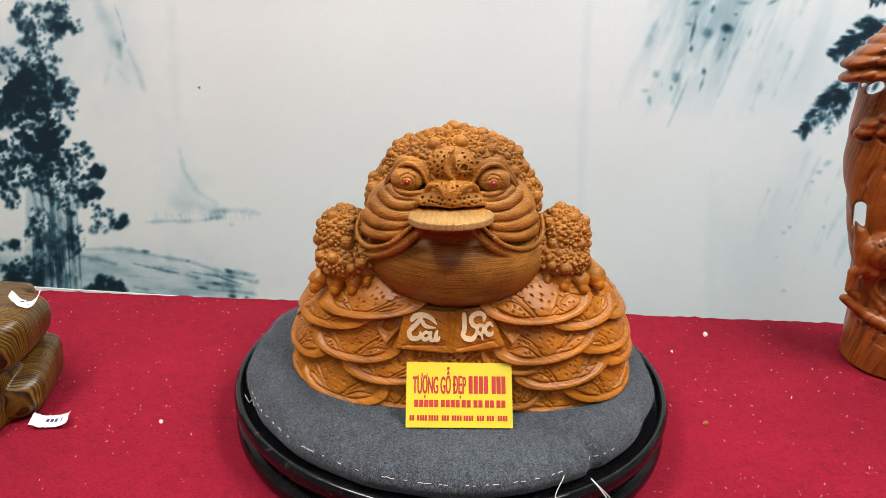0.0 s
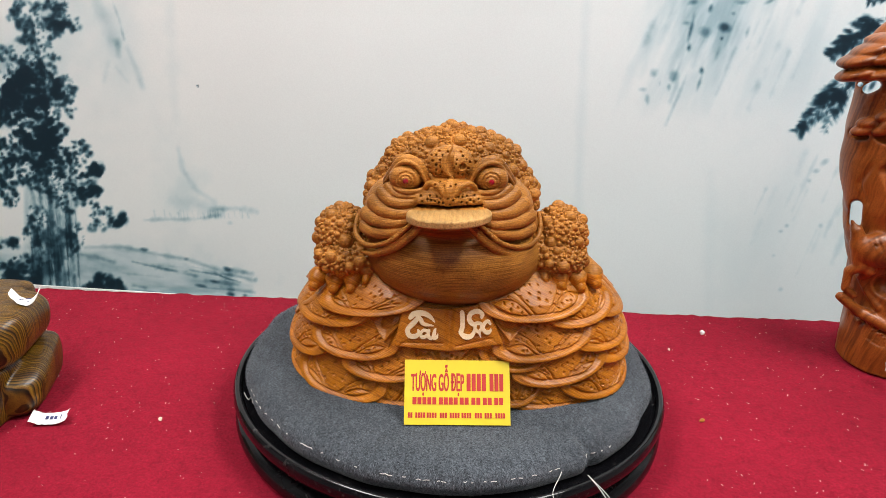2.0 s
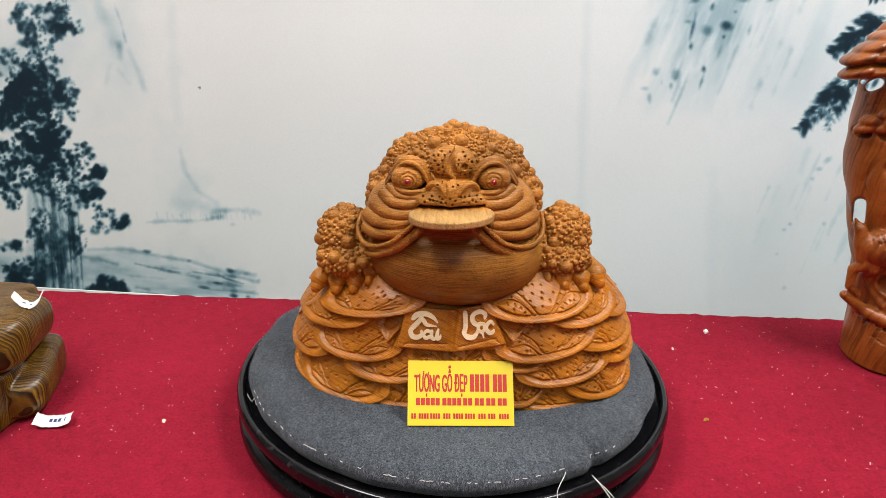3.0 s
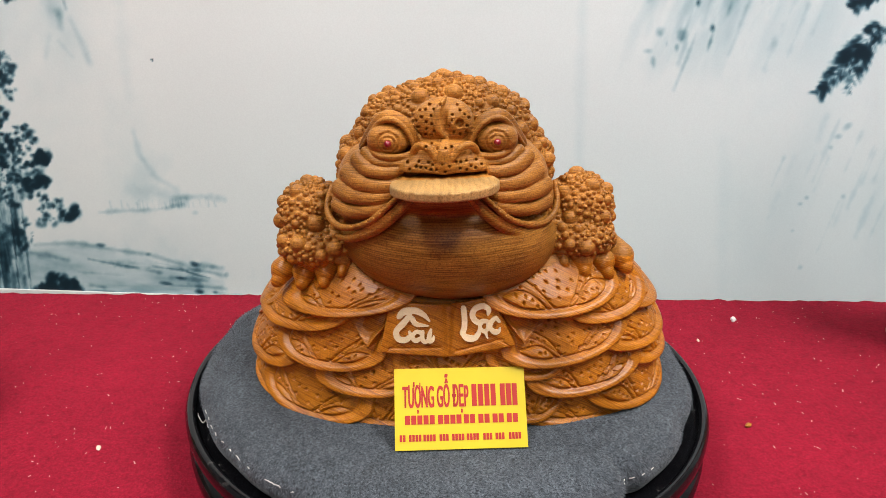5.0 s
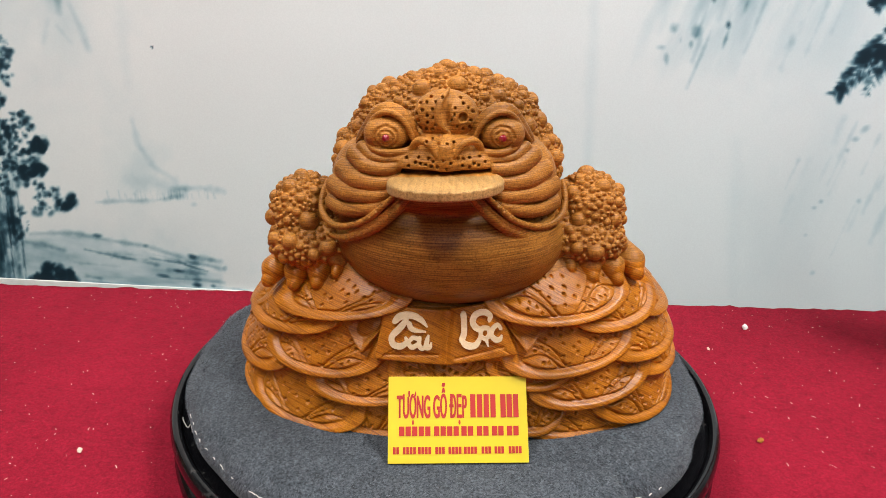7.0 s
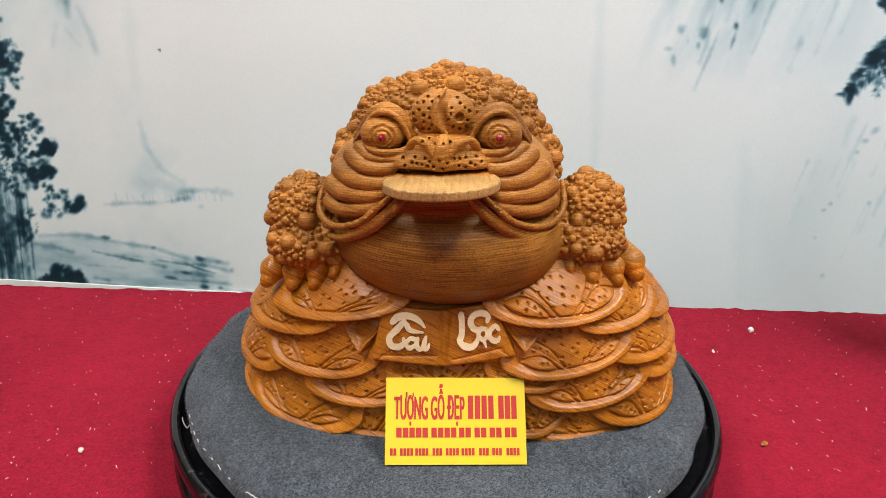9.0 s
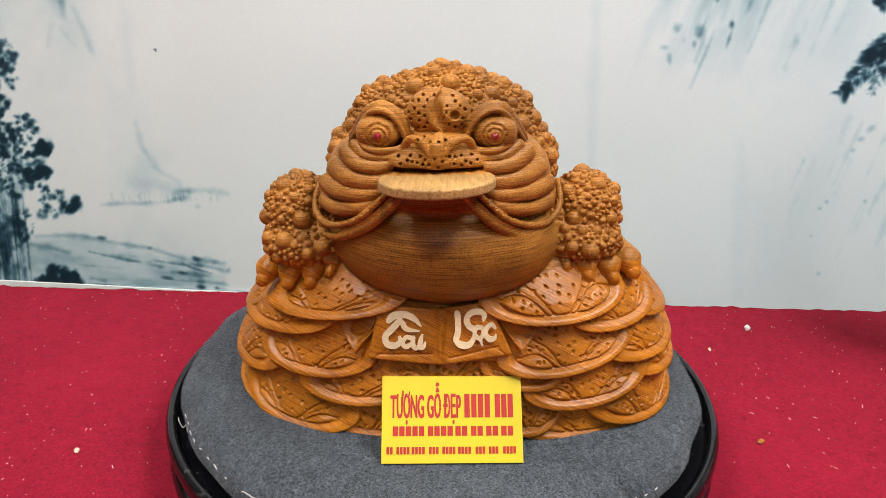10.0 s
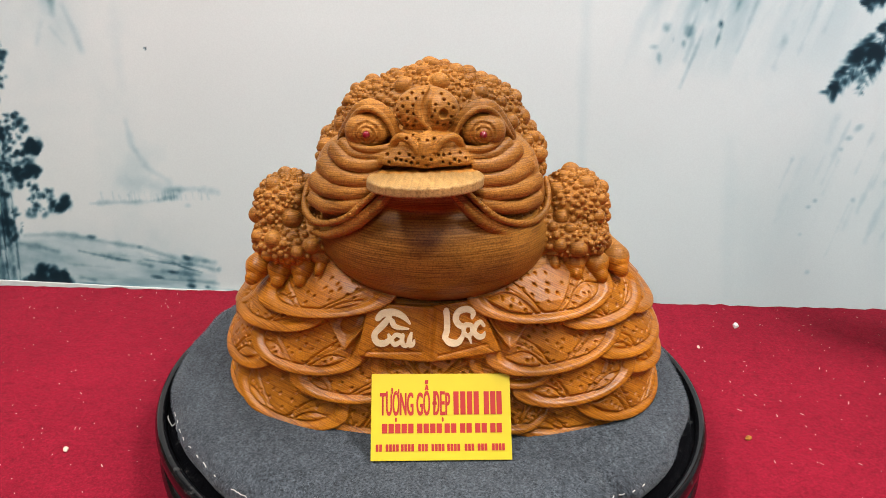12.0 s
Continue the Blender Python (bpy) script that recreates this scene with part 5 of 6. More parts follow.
def toad_statue():
    k = carve_toad(0.00064)
    # fine in front, coarser on the far side
    back = int((0.706 - k.lo[1]) / k.step)
    verts, quads = k.skin(1, 0, back)
    far_verts, far_quads = k.skin(2, back - 4)
    quads = np.concatenate([quads, far_quads + len(verts)])
    verts = np.concatenate([verts, far_verts])
    del k.f
    c = verts[quads].mean(1)
    slot = np.zeros(len(quads), dtype=np.int32)
    warm = (c[:, 2] < 0.166 + 0.012 * np.clip((np.abs(c[:, 0]) - 0.05) / 0.03, 0, 1))
    slot[warm] = 1
    belly = (((c[:, 0] - 0.0050) / 0.0800) ** 2 + ((c[:, 1] - 0.622) / 0.0690) ** 2 + ((c[:, 2] - 0.1945) / 0.0480) ** 2 < 1) & (c[:, 1] < 0.605) & (c[:, 2] < 0.232)
    # throat takes the darker belly wood to deepen the shade under the coin
    throat = (np.abs(c[:, 0]) < 0.034) & (c[:, 1] > 0.5590) & (c[:, 1] < 0.60) & (c[:, 2] < 0.2470) & (c[:, 2] > 0.215)
    slot[belly | throat] = 2
    h = (c[:, 2] - 0.2495) + 0.10 * (c[:, 1] - 0.5485) - 0.055 * (c[:, 0] + 0.0005)
    coin = (np.hypot(c[:, 0] + 0.0005, c[:, 1] - 0.5485) < 0.0342) & (np.abs(h) < 0.0034) & (c[:, 1] < 0.5575 + 0.3 * np.maximum(0, np.abs(c[:, 0]) - 0.022))
    slot[coin] = 3
    # red stones of the eyes
    gems = []
    for side in (-1, 1):
        e = mirrored([(EYE[0] + 0.0004, EYE[1], EYE[2])], side)[0]
        gems.append((e[0], e[1] - 0.0108, e[2]))
    extra_v, extra_q = [], []
    for g in gems:
        n0 = len(verts) + sum(len(e) for e in extra_v)
        i, j = np.meshgrid(np.arange(9), np.arange(16), indexing="ij")
        lat, lon = math.pi * i / 8, 2 * math.pi * j / 16
        ball = np.stack([np.sin(lat) * np.cos(lon), np.cos(lat), np.sin(lat) * np.sin(lon)], -1).reshape(-1, 3) * 0.0024 + np.array(g)
        extra_v.append(ball)
        for a in range(8):
            for b in range(16):
                extra_q.append([n0 + a * 16 + b, n0 + a * 16 + (b + 1) % 16, n0 + (a + 1) * 16 + (b + 1) % 16, n0 + (a + 1) * 16 + b])
    verts = np.concatenate([verts] + extra_v)
    quads = np.concatenate([quads, np.array(extra_q)])
    slot = np.concatenate([slot, np.full(len(extra_q), 4, dtype=np.int32)])
    me = arrays_to_mesh("toad_statue", verts, quads, [WOOD, WOOD_OILED, WOOD_BELLY_SHADED, WOOD_PALE, GEM], slot)
    tagged(new("toad_statue", me), "carved orange-brown wooden warty toad with coin, on scaled mound", "statue")


toad_statue()


# ---------------------------------------------------------------- raised letters on the book
def ribbon(bm, points, to_world, height):
    """A flat cut stroke of varying breadth (x, y, breadth), standing height above the page."""
    line = smooth_line(points)
    rows = []
    for i, p in enumerate(line):
        d = line[min(i + 1, len(line) - 1)][:2] - line[max(i - 1, 0)][:2]
        d = d / (np.linalg.norm(d) + 1e-9)
        n = np.array([-d[1], d[0]]) * max(0.8, p[2]) * 0.58
        l, r = p[:2] + n, p[:2] - n
        rows.append([bm.verts.new(to_world(*q, h)) for q, h in ((l, -0.002), (l, height), (r, height), (r, -0.002))])
    for a, b in zip(rows, rows[1:]):
        for j in range(3):
            bm.faces.new((a[j], a[j + 1], b[j + 1], b[j]))
    bm.faces.new(rows[0][::-1])
    bm.faces.new(rows[-1])
    # rounded ends
    for p in (line[0], line[-1]):
        if p[2] > 4:
            ring = [[bm.verts.new(to_world(p[0] + p[2] / 2 * math.cos(q), p[1] + p[2] / 2 * math.sin(q), h)) for q in np.linspace(0, 2 * math.pi, 12, endpoint=False)] for h in (-0.002, height - 0.00006)]
            bm.faces.new(ring[1])
            for j in range(12):
                bm.faces.new((ring[0][j], ring[0][(j + 1) % 12], ring[1][(j + 1) % 12], ring[1][j]))


def lettering(name, strokes, page, middle, label):
    """Letters drawn in a grid of about a third of a millimetre round middle, glued on a page of the carved book."""
    centre, u, v, n = [Vector(q) for q in page[:4]]

    def to_world(x, y, h):
        return centre + u * (x - middle[0]) * 0.000377 - v * (y - middle[1]) * 0.000384 + n * (h + 0.0004)
    bm = bmesh.new()
    for i, s in enumerate(strokes):
        ribbon(bm, s, to_world, 0.0023 + 0.00012 * i)
    bmesh.ops.recalc_face_normals(bm, faces=bm.faces)
    tagged(part(name, bm, WOOD_CREAM), label, "lettering", "letters on the carved book")


FIRST_WORD = [
    [(671, 566, 9), (679, 557, 11), (698, 553, 10), (715, 559, 8), (728, 571, 2)],
    [(691, 562, 8), (680, 577, 10), (668, 592, 9), (672, 605, 9), (685, 607, 9), (694, 599, 7), (691, 590, 3)],
    [(695, 567, 8), (703, 577, 7), (726, 579, 2)],
    [(714, 592, 6), (704, 591, 6), (698, 600, 6), (704, 607, 7), (713, 602, 6)],
    [(716, 590, 6), (716, 602, 7), (722, 608, 6), (728, 602, 5)],
    [(731, 584, 3), (729, 594, 7), (729, 605, 7), (735, 604, 6), (737, 596, 2)],
]
SECOND_WORD = [
    [(797, 547, 9), (796, 562, 9), (793, 580, 9), (787, 592, 9)],
    [(786, 591, 6), (794, 601, 10), (807, 604, 9), (816, 597, 7), (821, 587, 5)],
    [(839, 566, 5), (842, 557, 8), (832, 550, 9), (818, 552, 9), (811, 562, 9), (814, 573, 9), (823, 580, 8)],
    [(836, 578, 6), (825, 577, 7), (821, 587, 6), (827, 595, 6), (835, 590, 6), (836, 579, 6)],
    [(829, 596, 6), (831, 609, 2)],
    [(857, 582, 5), (852, 575, 6), (843, 580, 7), (839, 590, 7), (845, 599, 8), (853, 599, 6), (857, 593, 2)],
]
lettering("raised_word", FIRST_WORD, PAGES[0], (704, 587), "cream wooden raised letters glued on the carved book")
lettering("raised_word", SECOND_WORD, PAGES[1], (815, 584), "cream wooden raised letters glued on the carved book")


# ---------------------------------------------------------------- the visiting card
def flat_text(name, body, left, base, width, cap, parent, material):
    cu = bpy.data.curves.new(name, "FONT")
    cu.body, cu.size, cu.offset, cu.extrude = body, 1.0, 0.012, 0.004
    ob = new(name, cu)
    me = bpy.data.meshes.new_from_object(ob.evaluated_get(bpy.context.evaluated_depsgraph_get()))
    bpy.data.objects.remove(ob)
    co = np.zeros(3 * len(me.vertices))
    me.vertices.foreach_get("co", co)
    co = co.reshape(-1, 3)
    sx, sy = width / np.ptp(co[:, 0]), cap / 0.73
    co[:, 0] = left + (co[:, 0] - co[:, 0].min()) * sx
    co[:, 1] = base + co[:, 1] * sy
    co[:, 2] = np.where(co[:, 2] > 0, 0.00036, 0.0)
    me.vertices.foreach_set("co", co.ravel())
    me.materials.clear()
    me.materials.append(material)
    me.update()
    bold = bmesh.new()
    for dx in (-0.00022, 0.0, 0.00022):
        bold.from_mesh(me)
        for vert in bold.verts[-len(me.vertices):]:
            vert.co.x += dx
            vert.co.z += 0.00004 * (dx > 0) - 0.00004 * (dx < 0)
    bold.to_mesh(me)
    bold.free()
    text = new(name, me)
    text.parent = parent
    return text


def visiting_card():
    base = empty("visiting_card")
    u = Vector((0.0898, 0.0055, 0.0)).normalized()
    v = Vector((-0.0015, 0.0335, 0.0428)).normalized()
    v = (v - u * v.dot(u)).normalized()
    n = u.cross(v)
    m = Matrix((u, v, n)).transposed().to_4x4()
    m.translation = (-0.0305, 0.5262, 0.0705)
    base.matrix_world = m
    part("paper", box((0, 0, -0.0004), (0.0905, 0.0548, 0.0), 0.0001, 1), YELLOW_CARD, base)
    flat_text("heading", "TƯỢNG GỖ ĐẸP", 0.0056, 0.0285, 0.0452, 0.0148, base, RED_INK)
    bars = [(left, 0.0285, 0.0034, 0.0148) for left in (0.0532, 0.0576, 0.0620, 0.0664, 0.0730, 0.0772, 0.0814)]
    for left, count in ((0.0070, 5), (0.0295, 4), (0.0472, 2), (0.0572, 2), (0.0670, 2), (0.0768, 2)):
        bars += [(left + 0.0042 * i, 0.0170, 0.0034, 0.0060) for i in range(count)]
    for left, count in ((0.0032, 2), (0.0095, 4), (0.0192, 4), (0.0302, 3), (0.0387, 4), (0.0487, 4), (0.0600, 3), (0.0684, 3), (0.0776, 4)):
        bars += [(left + 0.0022 * i, 0.0058, 0.0017, 0.0044) for i in range(count)]
    for left, low, w, h in bars:
        part("printed_bar", box((left, low, 0.00002), (left + w, low + h, 0.00034)), RED_INK, base)
    tagged(base, "glossy yellow card with red print, leaning on the statue", "business card")


visiting_card()


# ---------------------------------------------------------------- neighbours on the table
def striped_carving():
    k = Carving((-0.66, 0.52, -0.006), (-0.335, 0.74, 0.165), 0.0017)

    def boulder(c, half, turn, cuts, soft):
        """A block with flat chopped faces and rounded edges; cuts: outward directions and distances of extra faces."""
        g = max(half) * 1.8
        s, p = k.window([c[i] - g for i in range(3)], [c[i] + g for i in range(3)])
        ct, st = math.cos(turn), math.sin(turn)
        x, y, z = p[0] - c[0], p[1] - c[1], p[2] - c[2]
        x, y = x * ct + y * st, -x * st + y * ct
        faces = [np.abs(x) - half[0] + 0 * y + 0 * z, np.abs(y) - half[1] + 0 * x + 0 * z, np.abs(z) - half[2] + 0 * x + 0 * y]
        for direction, distance in cuts:
            n = np.array(direction) / np.linalg.norm(direction)
            faces.append(n[0] * x + n[1] * y + n[2] * z - distance)
        total = sum(np.exp(np.clip(f / soft, -60, 20)) for f in faces)
        k.join(s, (soft * np.log(total + 1e-26)).astype(np.float32), 0.002)

    boulder((-0.535, 0.640, 0.030), (0.100, 0.074, 0.034), 0.0, (((0.5, -1, 0.7), 0.070), ((-0.4, -1, -0.3), 0.066)), 0.004)
    boulder((-0.436, 0.648, 0.028), (0.042, 0.050, 0.027), 0.25, (((0.8, -1, 0.15), 0.056), ((0.2, -0.4, 1), 0.031), ((1, -0.1, -0.7), 0.046)), 0.0055)
    boulder((-0.462, 0.604, 0.026), (0.044, 0.044, 0.030), -0.15, (((0.3, -1, 0.6), 0.044), ((-0.5, -1, 0.1), 0.046)), 0.004)
    boulder((-0.530, 0.655, 0.078), (0.100, 0.058, 0.028), 0.0, (((0.1, -1, 0.9), 0.060),), 0.004)
    boulder((-0.443, 0.642, 0.081), (0.043, 0.048, 0.026), 0.10, (((1, -0.9, 0.25), 0.047), ((0.3, -1, 0.8), 0.042), ((1, 0, -0.7), 0.044), ((0.7, 0.1, 1), 0.042)), 0.0050)
    boulder((-0.474, 0.600, 0.066), (0.036, 0.036, 0.024), 0.35, (((0.4, -1, 0.5), 0.038), ((0.2, -0.8, -0.7), 0.034)), 0.0045)
    boulder((-0.520, 0.604, 0.090), (0.046, 0.034, 0.020), -0.1, (((0.3, -1, 0.3), 0.036),), 0.004)
    k.f = np.maximum(k.f, 0.0012 - k.axes[2][None, None, :])
    verts, quads = k.skin()
    top = verts[(np.abs(verts[:, 0] + 0.410) < 0.008) & (np.abs(verts[:, 1] - 0.655) < 0.008)][:, 2].max()
    me = arrays_to_mesh("striped_carving", verts, quads, [WOOD_ZEBRA])
    tagged(new("striped_carving", me), "varnished dark striped wood carving in stacked rounded blocks", "wood carving")
    return top


# left outline, height and half breadth of the gnarled trunk, top to foot
TRUNK = ((0.4100, 0.366, 0.034), (0.4100, 0.335, 0.040), (0.4123, 0.307, 0.044), (0.4120, 0.285, 0.047), (0.4145, 0.255, 0.048), (0.4185, 0.235, 0.048), (0.4260, 0.205, 0.046), (0.4340, 0.178, 0.046), (0.4404, 0.158, 0.046), (0.4501, 0.110, 0.047), (0.4570, 0.068, 0.050), (0.4575, 0.035, 0.055), (0.4590, 0.004, 0.058))


def tree_carving():
    k = Carving((0.375, 0.69, -0.006), (0.66, 0.91, 0.44), 0.0017)
    rng = np.random.RandomState(23)

    def axis(edge, half, y=0.812):
        return edge * (y + 0.014) / 0.789 + half / 0.885
    k.strand([(axis(e, h), 0.812, z) for e, z, h in TRUNK], [h for e, z, h in TRUNK], 0.006)
    k.slab((0.566, 0.815, 0.034), ((0.86, -0.5, 0), (0.5, 0.86, 0), (0, 0, 1)), (0.060, 0.054, 0.034), 0.010, 0.006)
    x, y, z = [a.reshape([-1 if i == j else 1 for j in range(3)]) for i, a in enumerate(k.axes)]
    k.f += 0.0022 * np.sin(70 * x + 1.6 * np.sin(16 * z)) * np.sin(50 * y + 2 * np.sin(19 * z)) + 0.0006 * np.sin(260 * x + 5 * np.sin(22 * z) + 130 * y)

    def at(px, pz, sunk=0.0):
        return (px, (k.front(px, pz) or 0.785) + sunk, pz)

    def plate(c, half, dip, swing, kk=0.0006):
        """A flat leaf-shaped plate, thin at its rim: half lengths along, across and through."""
        g = max(half) + 0.006
        s, p = k.window([q - g for q in c], [q + g for q in c])
        if s is None:
            return
        u = np.array((math.cos(dip) * math.cos(swing), math.sin(swing), math.sin(dip)))
        u /= np.linalg.norm(u)
        v = np.cross((0, 0, 1.0), u)
        v /= np.linalg.norm(v)
        w = np.cross(u, v)
        q = [sum((p[i] - np.float32(c[i])) * np.float32(ax[i]) for i in range(3)) / np.float32(h) for ax, h in zip((u, v, w), half)]
        e = np.sqrt(q[0] ** 2 + q[1] ** 2 + q[2] ** 2)
        k.join(s, ((e - 1) * half[2] * 0.8).astype(np.float32), kk)

    # crown: tiers of overlapping leaf plates
    for tx, tz, count, dip in ((0.408, 0.3440, 3, 0.34), (0.406, 0.3560, 4, 0.36), (0.416, 0.3680, 4, 0.34), (0.432, 0.3785, 4, 0.28), (0.455, 0.3900, 4, 0.20), (0.480, 0.4000, 3, 0.10)):
        for i in range(count):
            c = (tx + 0.004 + 0.017 * i, 0.778 - 0.006 * (i % 2), tz + 0.0060 * i + 0.0022 * rng.randn())
            plate(c, (0.0195 + 0.004 * rng.rand(), 0.028, 0.0078), dip + 0.10 * rng.randn(), -0.25 + 0.2 * rng.randn(), 0.0004)
            for _ in range(3):
                q = (c[0] + 0.010 * rng.randn(), c[2] + 0.002 * rng.randn())
                f = k.front(*q)
                if f:
                    k.ellipsoid((q[0], f, q[1]), (0.0009, 0.0016, 0.0008), 0.0003, True)
    # second tier half way down, with the hollow under it
    k.ellipsoid(at(0.436, 0.2775, -0.002), (0.020, 0.014, 0.0055), 0.002, True)
    k.ellipsoid(at(0.458, 0.2790, -0.002), (0.020, 0.016, 0.0065), 0.002, True)
    for tx, tz, count in ((0.431, 0.2850, 4), (0.434, 0.2930, 4), (0.446, 0.3020, 4)):
        for i in range(count):
            b = at(tx + 0.008 + 0.015 * i, tz + 0.004 * i + 0.001 * rng.randn(), 0.003)
            plate(b, (0.0130, 0.010, 0.0062), 0.35 + 0.1 * rng.randn(), -0.3, 0.0004)
    # pierced openings
    for c, r0, stretch, way in (((0.4275, 0.775, 0.3320), 0.0050, 0.0045, (0.47, 0.87, -0.12)), ((0.4142, 0.775, 0.3345), 0.0016, 0.0008, (0.47, 0.87, -0.12)), ((0.4425, 0.775, 0.1960), 0.0062, 0.0100, (0.49, 0.84, -0.26))):
        for q in np.linspace(-1, 1, 5):
            lean = 0.9 if c[2] > 0.25 else -0.15
            a = np.array(c) + np.array((lean * stretch * q, 0, stretch * q * (0.5 if c[2] > 0.25 else 1.0)))
            k.strand([tuple(a - 0.12 * np.array(way)), tuple(a + 0.20 * np.array(way))], [r0, r0], 0.002, True)
    # drilled bark
    for _ in range(60):
        px, pz = 0.424 + 0.030 * rng.rand(), 0.306 + 0.026 * rng.rand()
        if pz > 0.312 + 0.4 * (0.440 - px) - 0.008:
            f = k.front(px, pz)
            if f:
                k.ellipsoid((px, f, pz), (0.0010, 0.0018, 0.0008), 0.0003, True)
    # deep folds of the trunk
    for a, b, c, w in (((0.470, 0.268), (0.462, 0.245), (0.476, 0.214), 0.0045), ((0.486, 0.262), (0.492, 0.236), (0.484, 0.210), 0.0060), ((0.436, 0.262), (0.432, 0.240), (0.440, 0.222), 0.0016), ((0.452, 0.250), (0.448, 0.225), (0.458, 0.205), 0.0018)):
        k.strand([at(*a), at(*b, -0.0005), at(*c)], [w * 0.4, w, w * 0.4], 0.004, True)
    # standing beast in relief: ear, neck, flank, two legs, hollow behind them
    k.ellipsoid(at(0.496, 0.112), (0.014, 0.016, 0.014), 0.003, True)
    k.strand([at(0.4470, 0.1850, 0.001), at(0.4515, 0.1760, 0.001)], [0.0014, 0.0042], 0.001)
    k.strand([at(0.4540, 0.1740, 0.001), at(0.4610, 0.1580, -0.001), at(0.4660, 0.1400, -0.001)], [0.0065, 0.0100, 0.0095], 0.003)
    k.ellipsoid(at(0.482, 0.155, 0.003), (0.026, 0.015, 0.021), 0.003)
    k.strand([at(0.4690, 0.1340, 0.0030), at(0.4590, 0.1240, 0.0030), at(0.4590, 0.1030, 0.0030), at(0.4700, 0.0945, 0.0030)], [0.0080, 0.0055, 0.0042, 0.0048], 0.001)
    k.strand([at(0.4760, 0.1300, 0.0030), at(0.4790, 0.1160, 0.0030), at(0.4862, 0.1000, 0.0030), at(0.4972, 0.0850, 0.0030)], [0.0085, 0.0058, 0.0044, 0.0052], 0.001)
    for i in range(9):
        a = (0.458 + 0.006 * i, 0.176 - 0.0015 * i)
        k.strand([at(*a), at(a[0] + 0.005, a[1] - 0.012), at(a[0] + 0.004, a[1] - 0.024)], [0.0005, 0.0013, 0.0004], 0.001, True)
    # ledge, carved leaves and the chopped foot
    k.strand([at(0.456, 0.0920, 0.0030), at(0.4815, 0.0740, 0.0030), at(0.512, 0.0640, 0.0030)], [0.0050, 0.0066, 0.0070], 0.002)
    k.strand([at(0.464, 0.0790, -0.001), at(0.4850, 0.0640, -0.001), at(0.512, 0.0545, -0.001)], [0.0010, 0.0026, 0.0026], 0.001, True)
    for i in range(11):
        a = -0.6 + 0.33 * i
        b = (0.488 + 0.008 * math.cos(a), 0.047 + 0.005 * math.sin(a))
        k.strand([at(*b), at(b[0] + 0.010 * math.cos(a), b[1] + 0.007 * math.sin(a)), at(b[0] + 0.018 * math.cos(a + 0.35), b[1] + 0.010 * math.sin(a + 0.35))], [0.0005, 0.0015, 0.0008], 0.001, True)
    for i in range(7):
        a = rng.rand() * 6.28
        k.ellipsoid((0.535 + 0.075 * math.cos(a), 0.815 + 0.062 * math.sin(a), 0.004), (0.010, 0.010, 0.006 + 0.004 * rng.rand()), 0.003, True)
    k.f = np.maximum(k.f, 0.0012 - k.axes[2][None, None, :])
    verts, quads = k.skin()
    me = arrays_to_mesh("tree_carving", verts, quads, [WOOD_RED])
    tagged(new("tree_carving", me), "tall varnished red-brown wood carving of a gnarled tree", "wood carving")


def price_tag(at, size, turn, tip, curl, writing, label):
    """A torn scrap of paper with curling ends and pen strokes."""
    base = empty("price_tag")
    base.matrix_world = pose(*at, tip, 0, turn)
    bm = bmesh.new()
    rng = random.Random(int(1000 * at[0]))
    nx, ny = 14, 6
    grid = []
    for i in range(nx + 1):
        col = []
        for j in range(ny + 1):
            x, y = (i / nx - 0.5) * size[0], (j / ny - 0.5) * size[1]
            x += 0.0012 * (rng.random() - 0.5) if i in (0, nx) else 0
            y += 0.0014 * (rng.random() - 0.5) if j in (0, ny) else 0
            col.append(bm.verts.new((x, y, curl * abs(2 * i / nx - 1) ** 2.2 + 0.0006 + 0.15 * curl * math.sin(3 * j / ny))))
        grid.append(col)
    for i in range(nx):
        for j in range(ny):
            bm.faces.new((grid[i][j], grid[i + 1][j], grid[i + 1][j + 1], grid[i][j + 1]))
    paper = part("paper", bm, PAPER, base, smooth=True)
    thick = paper.modifiers.new("thickness", "SOLIDIFY")
    thick.thickness = 0.0002
    for x, y, w, h in writing:
        z = curl * abs(2 * x / size[0]) ** 2.2 + 0.0009 + 0.15 * curl * math.sin(3 * (y / size[1] + 0.5))
        part("pen_stroke", box((x, y, z), (x + w, y + h, z + 0.0002)), PEN_INK, base)
    tagged(base, label, "price tag")


STRIPED_TOP = striped_carving()
tree_carving()
price_tag((-0.410, 0.655, STRIPED_TOP - 0.0006), (0.026, 0.013), 15, 6, 0.013, [(-0.006, -0.002, 0.004, 0.0012), (0.0, -0.003, 0.004, 0.0012), (-0.002, 0.002, 0.006, 0.0012)], "curled white paper tag with pen marks on the striped carving")
price_tag((-0.379, 0.608, 0.0030), (0.034, 0.016), 8, 10, 0.005, [(-0.004, -0.002, 0.003, 0.0045), (0.0, -0.002, 0.003, 0.0045), (0.004, -0.002, 0.003, 0.0045), (0.010, -0.003, 0.001, 0.006)], "torn white paper tag with pen marks on the cloth")
price_tag((0.504, 0.7370, 0.036), (0.022, 0.018), 10, 80, 0.002, [(-0.008, 0.002, 0.003, 0.004), (-0.008, -0.005, 0.004, 0.004)], "white paper tag with pen marks on the tree carving")


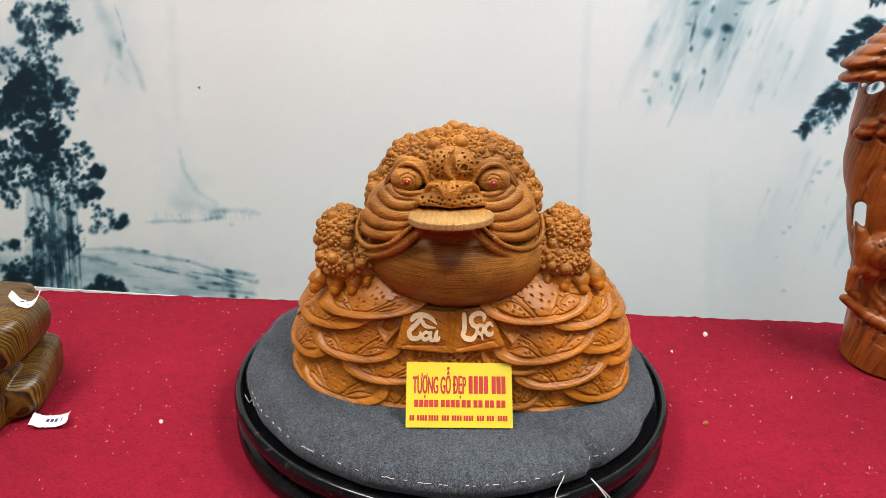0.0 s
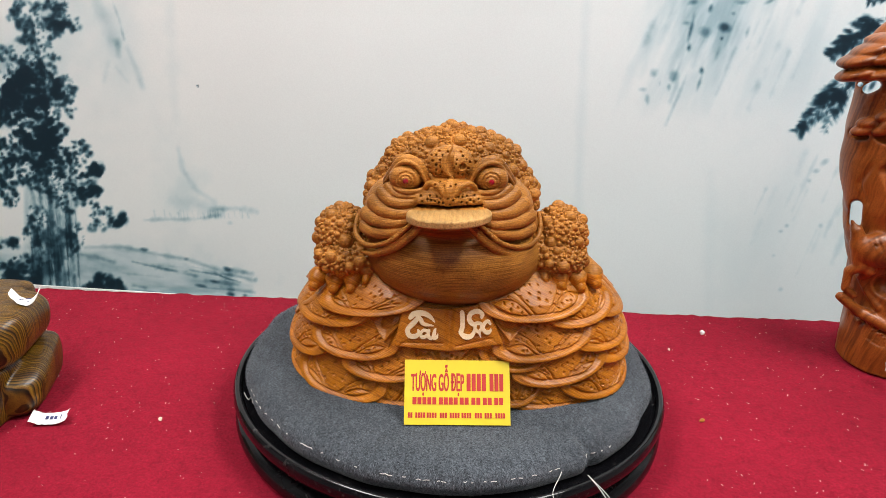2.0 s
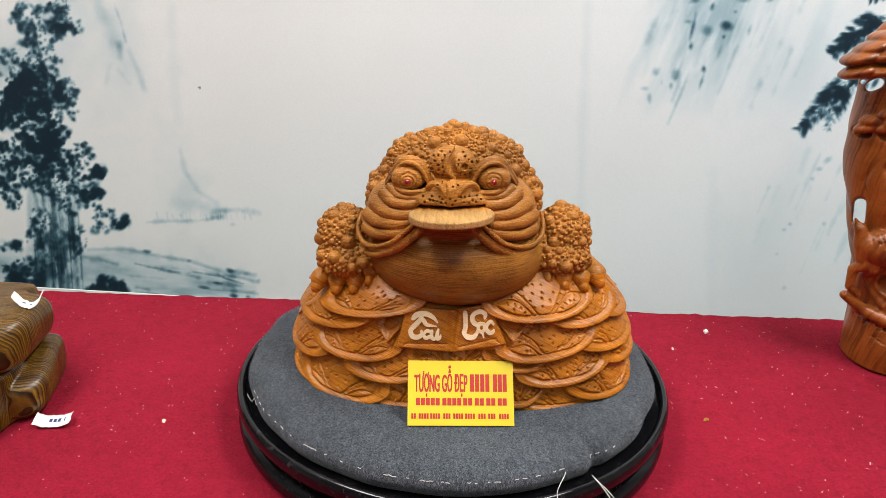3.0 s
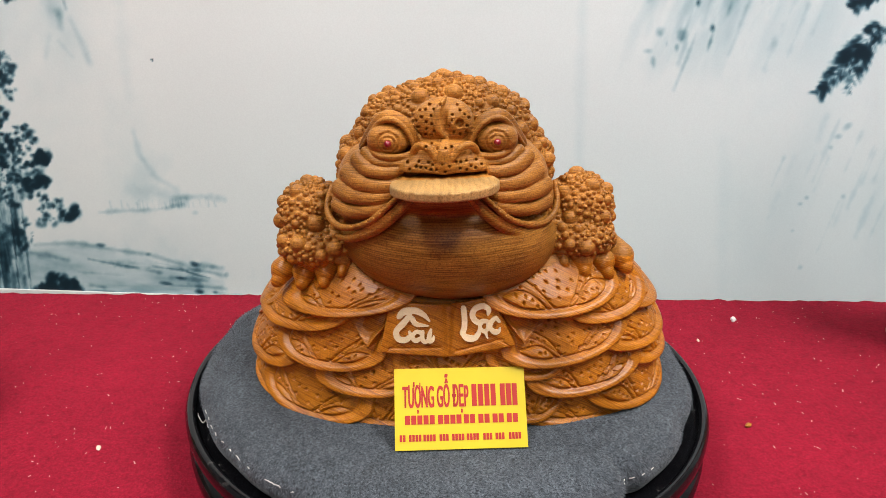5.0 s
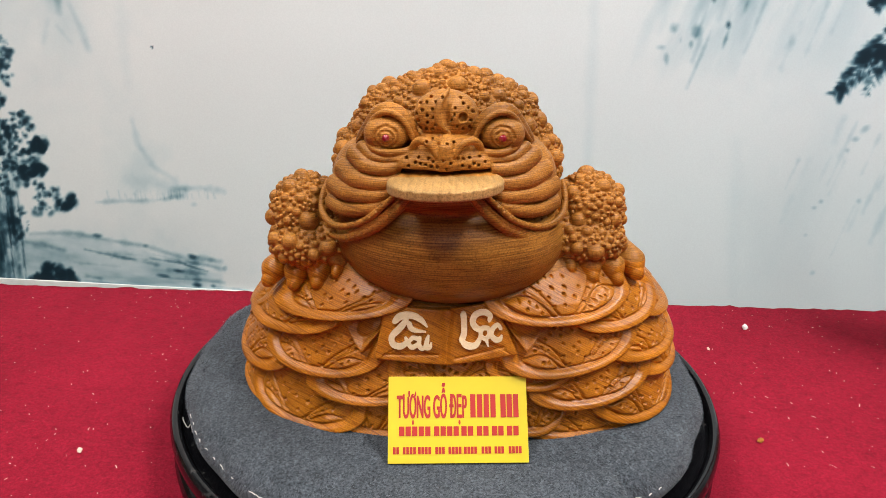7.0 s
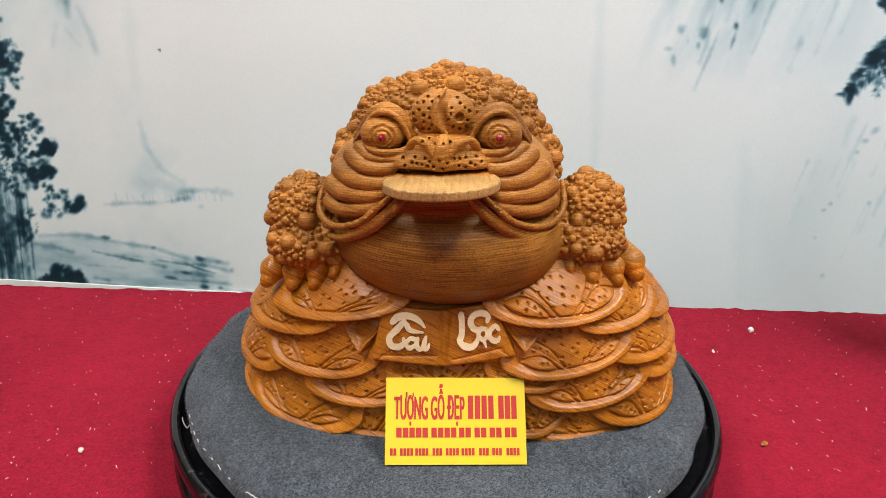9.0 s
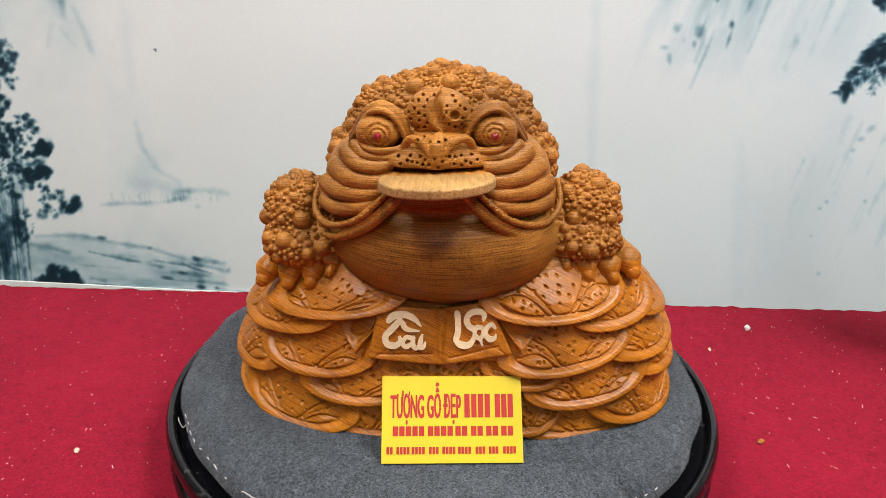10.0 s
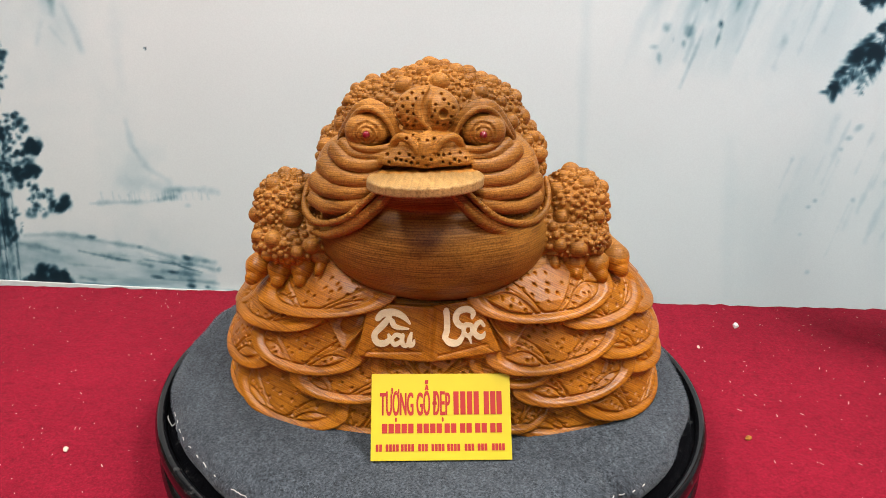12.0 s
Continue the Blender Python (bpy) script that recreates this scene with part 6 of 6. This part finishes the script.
# ---------------------------------------------------------------- lint, chips and threads
def crumb(name, at, size, material, seed, label, category):
    bm = bmesh.new()
    bmesh.ops.create_icosphere(bm, subdivisions=2, radius=1)
    rng = random.Random(seed)
    for v in bm.verts:
        n = noise.noise(v.co * 1.3 + Vector((seed, 0, 0)))
        v.co = Vector([c * s for c, s in zip(v.co * (1 + 0.45 * n), size)])
    ob = part(name, bm, material, smooth=False)
    ob.location = (at[0], at[1], size[2] * 0.7 + 0.0006)
    ob.rotation_euler = (0, 0, rng.random() * 3)
    tagged(ob, label, category)


crumb("plaster_crumb", (0.333, 0.858), (0.0034, 0.0030, 0.0030), PAPER, 3, "small white crumb of plaster on the red cloth", "crumb")
crumb("wood_chip", (-0.276, 0.619), (0.0030, 0.0020, 0.0012), CRUMB_PALE, 5, "small pale curl of wood shaving on the red cloth", "wood chip")
crumb("wood_chip", (0.272, 0.658), (0.0032, 0.0022, 0.0014), WOOD, 8, "small brown curl of wood shaving on the red cloth", "wood chip")
crumb("wood_chip", (0.278, 0.811), (0.0030, 0.0014, 0.0010), CRUMB_PALE, 9, "small pale curl of wood shaving on the red cloth", "wood chip")


def lint():
    rng = np.random.RandomState(17)
    verts, quads = [], []
    while len(quads) < 1000:
        x, y = -0.75 + 1.5 * rng.rand(), 0.30 + 0.60 * rng.rand()
        if math.hypot(x - DISC[0], y - DISC[1]) < 0.217:
            continue
        a, l = rng.rand() * 3.14, 0.00025 + 0.0018 * rng.rand() ** 6
        w = 0.00014 + 0.00022 * rng.rand()
        d, s = np.array([math.cos(a), math.sin(a)]) * l, np.array([-math.sin(a), math.cos(a)]) * w
        z = 0.0018 + 0.0008 * rng.rand()
        i = len(verts)
        for p, q in ((-1, -1), (1, -1), (1, 1), (-1, 1)):
            verts.append([x + p * d[0] + q * s[0], y + p * d[1] + q * s[1], z + (0.0006 if p > 0 else 0)])
        quads.append([i, i + 1, i + 2, i + 3])
    me = arrays_to_mesh("lint", np.array(verts), np.array(quads), [CRUMB_PALE])
    tagged(new("lint", me), "pale lint and sawdust flecks strewn over the red cloth", "lint", kind="stuff")


def loose_thread(points, radius, label):
    line = [p for p in smooth_line(points, 8)]
    tagged(part("loose_thread", tube(line, radius, 5), THREAD, smooth=True), label, "thread")


lint()
loose_thread([(0.098, 0.486, 0.0600), (0.096, 0.480, 0.0605), (0.090, 0.470, 0.0540), (0.090, 0.462, 0.0500), (0.087, 0.450, 0.0480), (0.090, 0.436, 0.0470)], 0.00028, "white loose thread hanging off the felt cushion")
loose_thread([(0.120, 0.489, 0.0560), (0.127, 0.480, 0.0520), (0.131, 0.470, 0.0505), (0.138, 0.460, 0.0440), (0.140, 0.452, 0.0350)], 0.0003, "white loose thread lying over the turntable rim")
loose_thread([(0.120, 0.489, 0.0560), (0.130, 0.478, 0.0515), (0.136, 0.466, 0.0500), (0.147, 0.455, 0.0400)], 0.00025, "white loose thread lying over the turntable rim")
loose_thread([(-0.186, 0.602, 0.0470), (-0.183, 0.594, 0.0500), (-0.179, 0.590, 0.0470), (-0.175, 0.587, 0.0520), (-0.172, 0.580, 0.0500), (-0.168, 0.577, 0.0540)], 0.0003, "white frayed thread at the cushion's hem")
